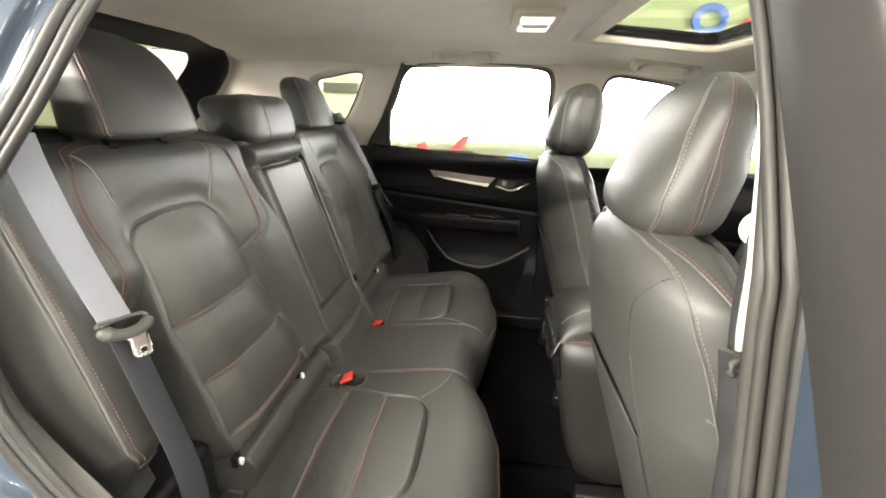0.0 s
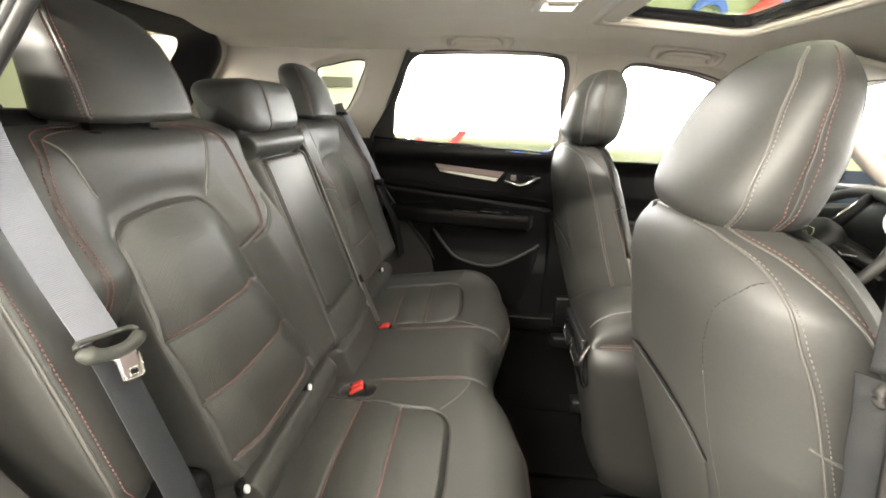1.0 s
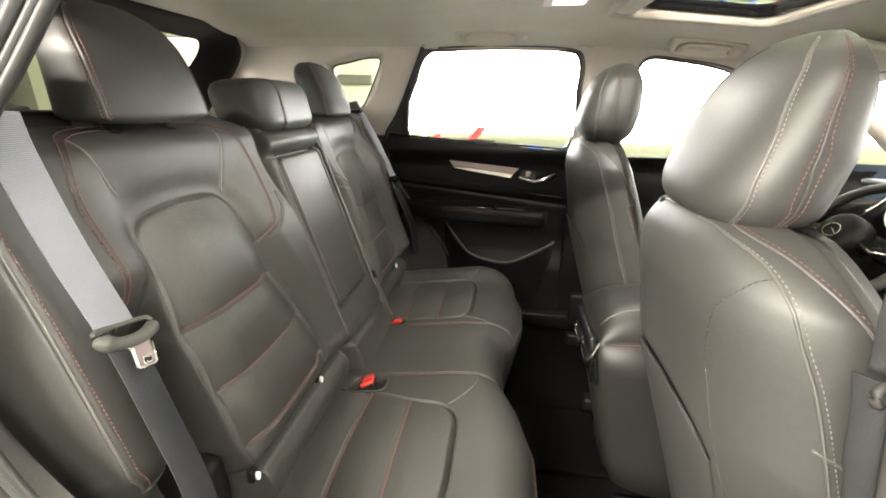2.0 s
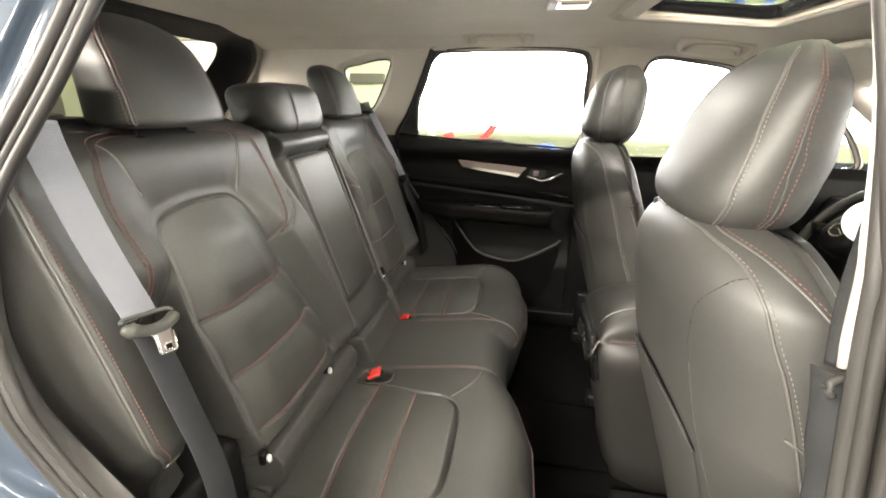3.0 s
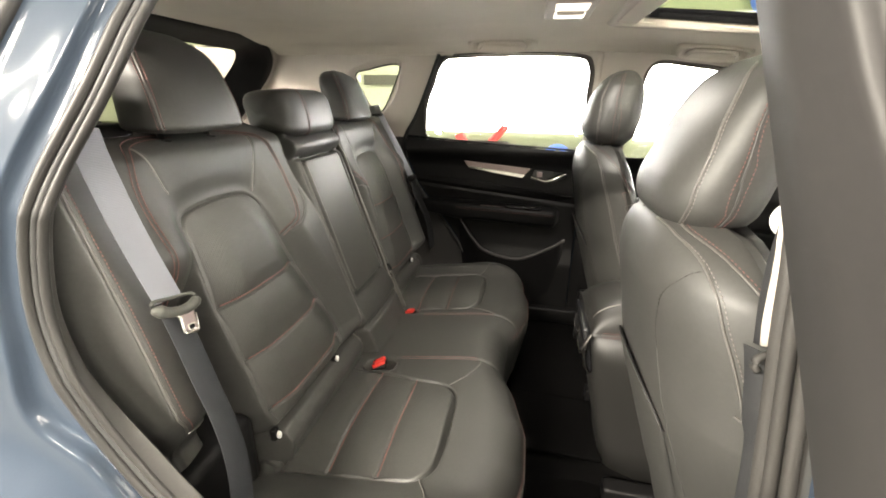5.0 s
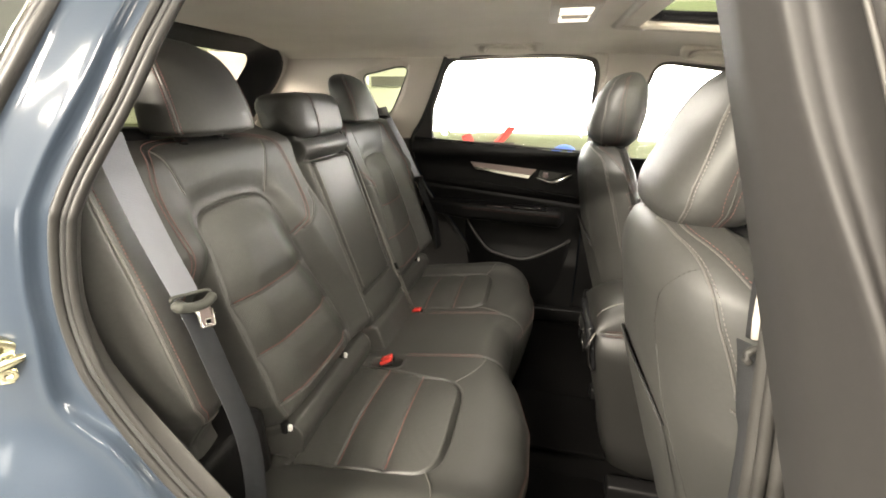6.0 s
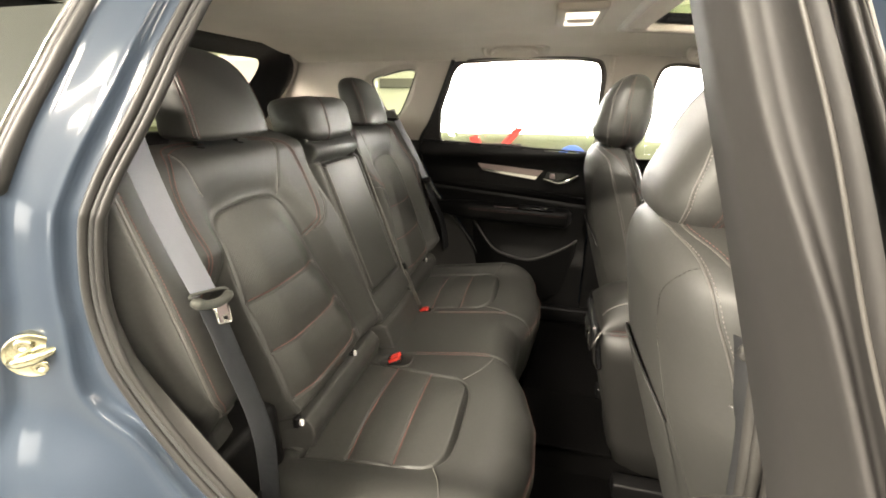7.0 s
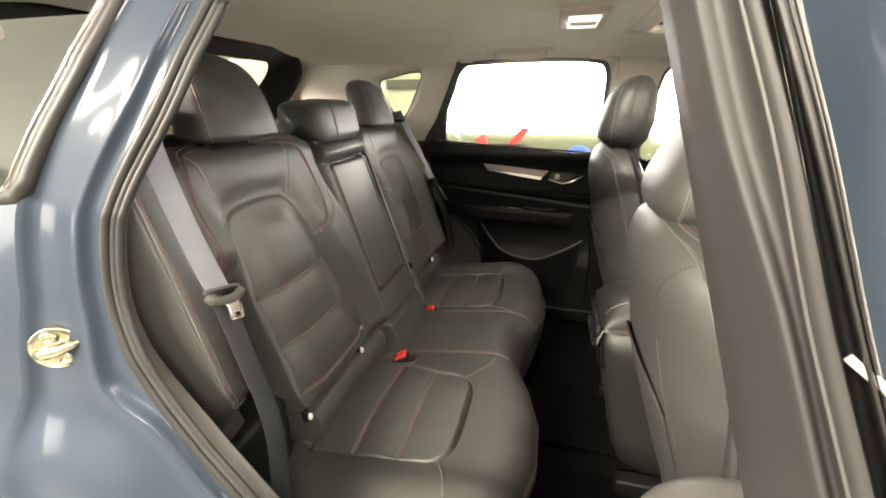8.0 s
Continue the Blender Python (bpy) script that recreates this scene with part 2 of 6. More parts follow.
def stitches(name, pts, material, parent, step=0.0075, size=0.0045, r=0.0009, lift=(0, 0, 0), label=""):
    """A row of single threads along a curve."""
    p = np.array(pts, float) + np.array(lift)
    s = np.concatenate([[0], np.cumsum(np.linalg.norm(np.diff(p, axis=0), axis=1))])
    step, size = step * 0.74, size * 0.70
    verts, faces = [], []
    for c in np.arange(step, s[-1] - step / 2, step):
        a = np.array([np.interp(c - size / 2, s, p[:, k]) for k in range(3)])
        b = np.array([np.interp(c + size / 2, s, p[:, k]) for k in range(3)])
        t = (b - a) / (np.linalg.norm(b - a) + 1e-9)
        n1 = np.cross(t, (0.3, 0.5, 0.81))
        n1 /= np.linalg.norm(n1)
        n2 = np.cross(t, n1)
        k = len(verts)
        for q, f in ((a, 0.6), (b, 0.6)):
            for u, v in ((1, 0), (0, 1), (-1, 0), (0, -1)):
                verts.append(q + r * f * (u * n1 + v * n2) * 1.5)
        faces += [(k, k + 1, k + 5, k + 4), (k + 1, k + 2, k + 6, k + 5), (k + 2, k + 3, k + 7, k + 6), (k + 3, k, k + 4, k + 7), (k + 3, k + 2, k + 1, k), (k + 4, k + 5, k + 6, k + 7)]
    return raw(name, verts, faces, material, parent, label)


def box(name, c, size, material, parent, bevel=0.004, rot=None, label="", taper=None):
    bm = bmesh.new()
    bmesh.ops.create_cube(bm, size=1)
    for v in bm.verts:
        v.co = Vector((v.co.x * size[0], v.co.y * size[1], v.co.z * size[2]))
        if taper:
            f = 1 + taper * v.co.z / size[2]
            v.co.x *= f
            v.co.y *= f
    if bevel:
        bmesh.ops.bevel(bm, geom=bm.edges[:], offset=bevel, segments=2, affect="EDGES", profile=0.6)
    m = Matrix.Translation(c) @ (rot.to_4x4() if rot else Matrix())
    bmesh.ops.transform(bm, matrix=m, verts=bm.verts)
    return part(name, bm, material, parent, label, smooth=True)


def slab(name, outline, normal, thick, material, parent, bevel=0.002, label="", smooth=False):
    """A plate with the given outline (world points in one plane), extruded along normal."""
    bm = bmesh.new()
    n = Vector(normal).normalized() * thick
    lo = [bm.verts.new(Vector(p)) for p in outline]
    hi = [bm.verts.new(Vector(p) + n) for p in outline]
    bm.faces.new(lo[::-1])
    top = bm.faces.new(hi)
    for i in range(len(lo)):
        j = (i + 1) % len(lo)
        bm.faces.new((lo[i], lo[j], hi[j], hi[i]))
    if bevel:
        bmesh.ops.bevel(bm, geom=list(top.edges), offset=bevel, segments=2, affect="EDGES")
    bmesh.ops.recalc_face_normals(bm, faces=bm.faces)
    return part(name, bm, material, parent, label, smooth)


def superell(n, e):
    th = np.linspace(0, 2 * np.pi, n, endpoint=False)
    c, s = np.cos(th), np.sin(th)
    return np.sign(c) * np.abs(c) ** (2 / e), np.sign(s) * np.abs(s) ** (2 / e)


# ---- showroom round the car ----
def showroom():
    f = box("floor", (0.5, -2.5, -0.05), (14, 14, 0.1), FLOOR, None, 0)
    tagged(f, "polished grey concrete showroom floor", "floor", kind="structure")
    c = box("ceiling", (0.5, -2.5, 3.3), (14, 14, 0.1), WALL, None, 0)
    tagged(c, "pale painted showroom ceiling with light panels", "ceiling", kind="structure")
    for n, at, size in (("wall_north", (0.5, 4.35, 1.6), (14, 0.1, 3.3)), ("wall_south", (0.5, -9.5, 1.6), (14, 0.1, 3.3)),
                        ("wall_east", (7.5, -2.5, 1.6), (0.1, 14, 3.3)), ("wall_west", (-6.5, -2.5, 1.6), (0.1, 14, 3.3))):
        w = box(n, at, size, WALL_G if n == "wall_west" else WALL, None, 0)
        tagged(w, "pale cream painted showroom wall", "wall", kind="structure")
    lw = box("window_1", (2.15, 4.20, 1.465), (6.3, 0.04, 1.01), LIGHTWALL, None, 0.005)
    tagged(lw, "bright overexposed window band in the far wall", "window", kind="structure")
    # glow added out of view, for a pale quarter glass reflection and door-side light
    lw2 = box("unseen_window_2", (-6.42, -4.3, 1.75), (0.04, 3.2, 1.5), LIGHTWALL_2, None, 0.005)
    tagged(lw2, "unseen glowing window panel added beyond the car's tail", "window", kind="structure")
    # panel added out of view to light the rear bench through the windscreen
    lw3 = box("unseen_window_3", (7.42, -0.4, 1.75), (0.04, 5.6, 1.7), LIGHTWALL_2, None, 0.005)
    tagged(lw3, "unseen glowing window panel added ahead of the car", "window", kind="structure")
    lo = box("trim", (0.5, 4.24, 0.478), (13.0, 0.05, 0.956), DADO, None, 0.004)
    tagged(lo, "pale green dado panel under the window band", "wall panel", kind="structure")
    sd = box("trim", (-3.5, 4.24, 1.47), (5.0, 0.05, 1.06), WALL_PALE, None, 0.004)
    tagged(sd, "pale green wall panel beside the window band", "wall panel", kind="structure")
    up = box("trim", (0.5, 4.24, 2.6), (13.0, 0.05, 1.2), WALL_G, None, 0.004)
    tagged(up, "pale green sign panel above the window band", "wall panel", kind="structure")


def sign_stroke(pts, width, material, label):
    """One flat painted stroke of the wall sign, in the wall's plane."""
    t = thing("sign_stroke", (pts[0][0], 4.17, pts[0][1]), label, "sign", group="strokes of the wall sign")
    p = spl([(x, 4.165, z) for x, z in pts], 40)
    band("stroke", p, np.cross(np.gradient(p, axis=0), (0, 1, 0)), 0.02, width, material, t)


showroom()
sign_stroke([(0.17, 1.02), (-0.05, 0.76), (-0.15, 0.62)], 0.05, SIGN_RED, "slanted red stroke of the large wall sign")
sign_stroke([(0.12, 1.03), (-0.10, 0.77), (-0.20, 0.62)], 0.04, SIGN_RED, "slanted red stroke of the large wall sign")
sign_stroke([(-0.42, 0.93), (-0.36, 0.80), (-0.30, 0.62)], 0.12, SIGN_RED, "thick red stroke of the large wall sign")
for cx in (0.78, 1.16):
    th = np.linspace(0, 2 * np.pi, 9)
    sign_stroke([(cx + 0.15 * math.cos(a), 0.63 + 0.17 * math.sin(a)) for a in th], 0.07, SIGN_BLUE, "blue ring of the large wall sign")
th = np.linspace(0, 2 * np.pi, 9)
sign_stroke([(2.67 + 0.15 * math.cos(a), 2.31 + 0.12 * math.sin(a)) for a in th], 0.08, SIGN_BLUE, "large blue ring of the upper wall sign")
sign_stroke([(2.93, 2.14), (3.40, 2.55)], 0.14, SIGN_RED, "large slanted red stroke of the upper wall sign")
sign_stroke([(3.55, 2.12), (3.35, 2.55)], 0.10, SIGN_BLUE, "large slanted blue stroke of the upper wall sign")
dk = box("notice_board", (-1.415, 4.16, 1.532), (0.43, 0.05, 0.112), DARK_GREY, None, 0.004)
tagged(dk, "long dark board on the pale showroom wall", "board")


# ---- car shell: roof lining, floor, far side ----
def roof_z(x, y):
    a = np.abs(y - 0.02)
    return 1.534 - 0.022 * ss(0.36, 0.54, a) - 0.032 * ss(0.54, 0.67, a) - 0.03 * ss(0.75, 1.15, x) - 0.10 * ss(1.1, 1.5, x)


SUN = (0.660, 1.05, -0.345, 0.358)
near_side = lambda z: -np.interp(z, [0.3, 0.8, 1.0, 1.2, 1.4, 1.5], [0.74, 0.745, 0.735, 0.70, 0.61, 0.555])
far_side = lambda z: np.interp(z, [0.3, 0.9, 1.05, 1.17, 1.30, 1.465, 1.5], [0.80, 0.80, 0.795, 0.765, 0.73, 0.675, 0.66])

car = thing("car", (0.5, 0.0, 0.0), "blue-grey car with its rear door open and black leather interior", "car")


def roof():
    def fn(u, v):
        return np.stack([u, v, roof_z(u, v)], -1)
    us = np.unique(np.concatenate([np.linspace(-0.60, 1.5, 107), SUN[:2]]))
    vs = np.unique(np.concatenate([np.linspace(-0.60, 0.675, 65), SUN[2:]]))
    hole = lambda x, y: ~((x > SUN[0]) & (x < SUN[1]) & (y > SUN[2]) & (y < SUN[3]))
    h = sheet("headliner", fn, us, vs, HEADLINER, car, inside=hole, label="pale woven roof lining")
    # outer skin
    sk = lambda u, v: np.stack([u, v, roof_z(u, v) + 0.040], -1)
    sheet("roof_panel", sk, us, vs, PAINT, car, inside=hole, label="painted roof")
    # sunroof well: raised rim, black sides, glass
    x0, x1, y0, y1 = SUN
    z = 1.528

    def ringpts(g, dz, x0=x0, x1=x1, y0=y0, y1=y1, r=0.05):
        pts = []
        for cx, cy, a0 in ((x1 + g - r, y1 + g - r, 0), (x0 - g + r, y1 + g - r, 90), (x0 - g + r, y0 - g + r, 180), (x1 + g - r, y0 - g + r, 270)):
            for k in range(7):
                a = radians(a0 + 15 * k)
                x, y = cx + r * math.cos(a), cy + r * math.sin(a)
                pts.append((x, y, float(roof_z(np.array(x), np.array(y))) + dz))
        return np.array(pts)
    rings = [ringpts(0.030, 0.001), ringpts(0.026, -0.005), ringpts(0.020, -0.0075), ringpts(0.010, -0.007), ringpts(0.004, -0.002), ringpts(0.000, 0.010), ringpts(-0.002, 0.014)]
    ring_mesh("sunroof_trim", np.array(rings), PILLAR, car, "pale moulded rim of the sunroof", caps=False)
    rings = [ringpts(0.004, 0.012, x0=0.712), ringpts(-0.004, 0.010, x0=0.712), ringpts(-0.012, 0.016, x0=0.712), ringpts(-0.013, 0.028, x0=0.712), ringpts(-0.018, 0.029, x0=0.712), ringpts(-0.019, 0.038, x0=0.712)]
    ring_mesh("sunroof_well", np.array(rings), GLOSS, car, "black inner frame of the sunroof", caps=False)
    gz = lambda x: 1.572 - 0.045 * (x - 0.66)
    g = slab("sunroof_glass", [(x0, y0, gz(x0)), (x1, y0, gz(x1)), (x1, y1, gz(x1)), (x0, y1, gz(x0))], (0, 0, 1), 0.004, SUN_TINT, car, 0)
    g.visible_shadow = False
    # sun blind half drawn over the rear of the opening
    box("sun_blind", (x0 + 0.024, 0.0075, 1.538), (0.060, y1 - y0, 0.008), HEADLINER, car, 0.002, label="pale sliding sun blind")


roof()


def roof_lamp():
    t = thing("roof_lamp", (0.51, 0.075, 1.53), "lit pale roof lamp with two switches' lenses in the lining", "lamp")
    z = 1.530
    box("housing", (0.51, 0.075, z), (0.112, 0.225, 0.018), PILLAR, t, 0.006)
    for dy in (-0.043, 0.043):
        box("lens", (0.512, 0.075 + dy * 1.1, z - 0.009), (0.072, 0.064, 0.008), LENS, t, 0.003, label="glowing white lens")
    box("switch", (0.512, 0.075, z - 0.012), (0.06, 0.018, 0.010), PILLAR, t, 0.002)


roof_lamp()


def grab_handle(x0, x1, y, z0, z1):
    """A folded handle: a rounded housing in the lining, a bowed grip, a recess line."""
    t = thing("grab_handle", ((x0 + x1) / 2, y, z0), "pale moulded grab handle folded under the roof edge", "handle", group="grab handles")
    cx, cy = superell(44, 4.5)
    n = np.array((0.0, -0.45, -0.89))
    w = np.array((0.0, 0.89, -0.45))
    mid = np.array(((x0 + x1) / 2, y, (z0 + z1) / 2))
    u = np.array((x1 - x0, 0, z1 - z0)) / 2
    f = lambda a, b, k: mid + u * a + w * b * 0.043 * (1 - 0.22 * np.abs(a)) + n * k
    P = []
    for s, k in ((1.03, -0.010), (1.02, 0.006), (0.99, 0.013), (0.93, 0.016), (0.86, 0.014), (0.83, 0.008), (0.81, -0.002), (0.3, -0.002)):
        P.append([f(a * s, b * (1.0 if s > 0.85 else 0.85) * (s if s > 0.5 else 0.3), k) for a, b in zip(cx, cy)])
    ring_mesh("housing", np.array(P), HANDLE_PALE, t)
    q = [f(-0.70, 0.75, 0.003), f(-0.62, -0.05, 0.008), f(-0.45, -0.35, 0.010), f(0.0, -0.42, 0.011), f(0.45, -0.35, 0.010), f(0.62, -0.05, 0.008), f(0.70, 0.75, 0.003)]
    tube("grip", q, 0.007, HANDLE_PALE, t, n=10, smooth_n=50)


grab_handle(0.205, 0.44, 0.552, 1.512, 1.512)
grab_handle(0.895, 1.115, 0.572, 1.490, 1.474)


def floor_pan():
    def fn(u, v):
        tun = 0.05 * (1 - ss(0.10, 0.2, np.abs(v)))
        return np.stack([u, v, 0.33 + tun + 0.004 * np.sin(60 * u) * np.sin(47 * v)], -1)
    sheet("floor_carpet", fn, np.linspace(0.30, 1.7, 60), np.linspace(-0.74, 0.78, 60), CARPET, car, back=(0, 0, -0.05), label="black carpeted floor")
    mt = thing("floor_mat", (0.62, 0.30, 0.35), "black ribbed carpet floor mat behind the front seat", "floor mat", group="floor mats")
    for y0, y1 in ((-0.62, -0.13), (0.16, 0.66)):
        m = mt if y0 > 0 else thing("floor_mat", (0.62, -0.4, 0.35), "black ribbed carpet floor mat behind the front seat", "floor mat", group="floor mats")
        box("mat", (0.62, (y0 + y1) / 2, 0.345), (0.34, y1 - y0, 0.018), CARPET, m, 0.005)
    # tunnel mat
    t = thing("tunnel_mat", (0.58, 0.01, 0.39), "black carpet mat over the tunnel", "floor mat")
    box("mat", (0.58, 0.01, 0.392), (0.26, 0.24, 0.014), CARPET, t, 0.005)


floor_pan()


def road_wheel(x, y, s):
    """A tyre with a rounded tread on a five-spoked rim."""
    t = thing("road_wheel", (x, y, 0.0), "black tyre on a grey spoked alloy rim", "wheel", group="road wheels")
    a = np.linspace(0, 2 * np.pi, 48, endpoint=False)
    ring = lambda r, h: np.stack([x + r * np.cos(a), y + s * h + 0 * a, 0.345 + r * np.sin(a)], 1)
    ring_mesh("tyre", np.array([ring(r, h) for r, h in ((0.235, -0.10), (0.30, -0.112), (0.335, -0.10), (0.345, -0.06), (0.345, 0.06), (0.335, 0.10), (0.30, 0.112), (0.235, 0.10))]), DARK_RUBBER, t, caps=False)
    ring_mesh("rim", np.array([ring(r, h) for r, h in ((0.235, -0.10), (0.22, -0.08), (0.215, 0.06), (0.235, 0.10), (0.225, 0.102), (0.205, 0.06), (0.205, -0.08), (0.001, -0.08))]), SATIN, t, caps=False)
    for k in range(5):
        e = 2 * math.pi * k / 5
        tube("spoke", [(x + r * math.cos(e), y + s * h, 0.345 + r * math.sin(e)) for r, h in ((0.02, 0.085), (0.11, 0.09), (0.212, 0.085))], [0.03, 0.024, 0.03], SATIN, t, n=8, flat=0.5)


for x in (-0.42, 2.28):
    for s in (-1, 1):
        road_wheel(x, s * 0.74 + 0.02, s)


# far side: pillars, side lining, door
def wall_fn(side, off=0.0):
    return lambda u, v: np.stack([u, side(v) + off + 0 * u, v], -1)


def in_poly(x, z, poly):
    p = np.array(poly)
    c = np.zeros(np.shape(x), bool)
    j = len(p) - 1
    for i in range(len(p)):
        cond = ((p[i, 1] > z) != (p[j, 1] > z)) & (x < (p[j, 0] - p[i, 0]) * (z - p[i, 1]) / (p[j, 1] - p[i, 1] + 1e-12) + p[i, 0])
        c ^= cond
        j = i
    return c


DOOR_LINE = [(0.015, 1.47), (-0.036, 1.34), (-0.085, 1.235), (-0.105, 1.146), (-0.10, 1.06), (-0.06, 0.965), (0.004, 0.87), (0.07, 0.79), (0.16, 0.66), (0.23, 0.52), (0.26, 0.40)]


def plate(name, poly, side, off, depth, material, parent, label="", holes=(), res=0.012, edge=0.006):
    """A curved lining with a smooth outline laid on a side wall, with rolled edges and openings through it."""
    # cut by polar fan between the outline and its holes: made as a fine grid clipped to the outline
    p = np.array(poly)
    xs = np.arange(p[:, 0].min(), p[:, 0].max() + res, res)
    zs = np.arange(p[:, 1].min(), p[:, 1].max() + res, res)
    fn = wall_fn(side, off)
    keep = lambda x, z: in_poly(x, z, poly) & ~np.any([in_poly(x, z, h) for h in holes], axis=0) if holes else in_poly(x, z, poly)
    return sheet(name, fn, xs, zs, material, parent, inside=keep, label=label)


def rim(name, poly, side, off, r, material, parent, label="", closed=True, flat=1.0):
    q = list(poly) + ([poly[0]] if closed else [])
    c = spl(q, 140)
    pts = np.stack([c[:, 0], side(c[:, 1]) + off, c[:, 1]], 1)
    return tube(name, pts, r, material, parent, label, n=8, flat=flat)


def loop(poly, n=160):
    """A rounded closed outline through control points."""
    p = [tuple(q) for q in poly]
    c = spl(p[-2:] + p + p[:2], n * 2)
    d0 = np.argmin(np.hypot(*(c[: n] - p[0]).T))
    d1 = len(c) - n + np.argmin(np.hypot(*(c[-n:] - p[0]).T))
    return [tuple(q) for q in c[d0:d1]]


REAR_WIN = [(-0.005, 1.175), (0.055, 1.40), (0.092, 1.462), (0.15, 1.475), (0.40, 1.480), (0.585, 1.475), (0.634, 1.45), (0.644, 1.36), (0.628, 1.135), (0.30, 1.157)]
FRONT_WIN = [(0.842, 1.105), (0.832, 1.25), (0.84, 1.41), (0.87, 1.452), (0.96, 1.447), (1.15, 1.412), (1.45, 1.30), (1.62, 1.15), (1.60, 1.085), (1.20, 1.095)]
QTR_WIN = [(-0.288, 1.412), (-0.216, 1.436), (-0.145, 1.451), (-0.105, 1.452), (-0.093, 1.439), (-0.115, 1.393), (-0.156, 1.322), (-0.187, 1.278), (-0.209, 1.270), (-0.232, 1.281), (-0.258, 1.318)]


def far_interior():
    # rear quarter lining of pale plastic with the small window
    q = loop(QTR_WIN)
    poly = [(-1.0, 1.52), (0.085, 1.495), (0.022, 1.38), (-0.04, 1.255), (-0.085, 1.165), (-0.30, 1.17), (-1.0, 1.20)]
    inw = lambda z: far_side(z) - 0.012
    grown = lambda g: [(x + g * (x + 0.17) / math.hypot(x + 0.17, z - 1.375), z + g * (z - 1.375) / math.hypot(x + 0.17, z - 1.375)) for x, z in q]
    plate("quarter_lining", poly, inw, 0, 0, PILLAR, car, "pale plastic rear quarter lining", holes=[grown(0.027)], res=0.004)
    # the dished bezel down to the glass
    dish = []
    for g, k in ((0.034, -0.0015), (0.027, -0.003), (0.020, 0.001), (0.006, 0.016), (0.0, 0.020), (-0.003, 0.022)):
        dish.append([(x, float(inw(z)) + k, z) for x, z in grown(g)])
    ring_mesh("quarter_bezel", np.array(dish), PILLAR, car, "dished pale bezel of the quarter window", caps=False)
    rim("quarter_window_seal", q[::4], inw, 0.018, 0.0028, DARK_RUBBER, car)
    g = slab("quarter_glass", [(x, 0.74, z) for x, z in q[::4]], (0, 1, 0), 0.004, TINT, car, 0)
    g.visible_shadow = False
    # lower quarter in black plastic
    poly2 = [(-1.0, 1.20), (-0.30, 1.17), (-0.09, 1.165), (-0.10, 1.06), (-0.06, 0.965), (0.004, 0.87), (0.07, 0.79), (0.16, 0.66), (0.23, 0.52), (0.26, 0.36), (-1.0, 0.36)]
    plate("lower_quarter_lining", poly2, inw, 0.0, 0, GREY, car, "black lower quarter lining", res=0.01)
    # outer body skin on the far side
    plate("far_body_side", [(-0.9, 0.35), (2.0, 0.35), (2.0, 1.08), (-0.9, 1.16)], far_side, 0.10, 0, PAINT, car, res=0.05, label="painted far flank")
    # painted door frames behind the linings, with the window openings through them
    plate("far_window_frame", [(-1.0, 1.08), (1.62, 1.06), (1.50, 1.36), (1.20, 1.47), (0.85, 1.52), (0.3, 1.54), (-1.0, 1.53)], far_side, 0.012, 0, FRAME_BROWN, car, res=0.006, holes=[q, loop(REAR_WIN), loop(FRONT_WIN)], label="dark window frames")
    out = lambda w, c, g: [(x + g * (x - c[0]) / math.hypot(x - c[0], z - c[1]), z + g * (z - c[1]) / math.hypot(x - c[0], z - c[1])) for x, z in w]
    rw, fw = out(loop(REAR_WIN), (0.33, 1.31), 0.011), out(loop(FRONT_WIN), (1.15, 1.27), 0.009)
    bez = lambda z: far_side(z) - 0.021
    plate("rear_window_bezel", [(0.14, 1.505), (0.66, 1.500), (0.672, 1.45), (0.672, 1.14), (0.62, 1.14), (0.60, 1.44), (0.14, 1.44)], bez, 0, 0, PILLAR, car, "pale bezel round the far rear window", holes=[rw], res=0.004)
    plate("front_window_bezel", [(0.805, 1.11), (0.805, 1.485), (0.95, 1.485), (1.20, 1.450), (1.48, 1.335), (1.40, 1.30), (1.15, 1.38), (0.88, 1.42), (0.86, 1.11)], bez, 0, 0, PILLAR, car, "pale bezel round the far front window", holes=[fw], res=0.004)
    rear_edge = [p for p in rw if p[1] > 1.15 and p[0] > 0.13]
    k = max(range(len(rear_edge)), key=lambda i: math.dist(rear_edge[i], rear_edge[i - 1]))
    rim("rear_bezel_seal", (rear_edge[k:] + rear_edge[:k])[::3], bez, 0.001, 0.0036, FRAME_BROWN, car, closed=False)
    rim("front_bezel_seal", fw[::3], bez, 0.001, 0.0036, FRAME_BROWN, car)
    # seal round the far door opening
    c = spl([(0.072, 1.485), (0.018, 1.372), (-0.045, 1.25), (-0.098, 1.165)] + DOOR_LINE[4:], 120)
    pts = np.stack([c[:, 0] + 0.004, far_side(c[:, 1]) - 0.016, c[:, 1]], 1)
    tube("door_seal", pts, 0.007, DARK_RUBBER, car, n=8)
    top = spl([(0.075, 1.490), (0.12, 1.497), (0.4, 1.500), (0.64, 1.494), (0.668, 1.455), (0.668, 1.30), (0.66, 1.14)], 90)
    tube("window_surround", np.stack([top[:, 0], far_side(top[:, 1]) - 0.02, top[:, 1]], 1), 0.010, PILLAR, car, n=8, flat=0.6)
    # centre pillar lining between the far doors
    bp = [(0.655, 1.50), (0.82, 1.485), (0.825, 1.44), (0.80, 1.2), (0.80, 0.40), (0.70, 0.40), (0.675, 0.9), (0.668, 1.30)]
    plate("centre_pillar_lining", [p for p in bp if p[1] > 1.10] + [(0.80, 1.10), (0.668, 1.10)], far_side, -0.02, 0, PILLAR, car, res=0.006, label="pale centre pillar lining")
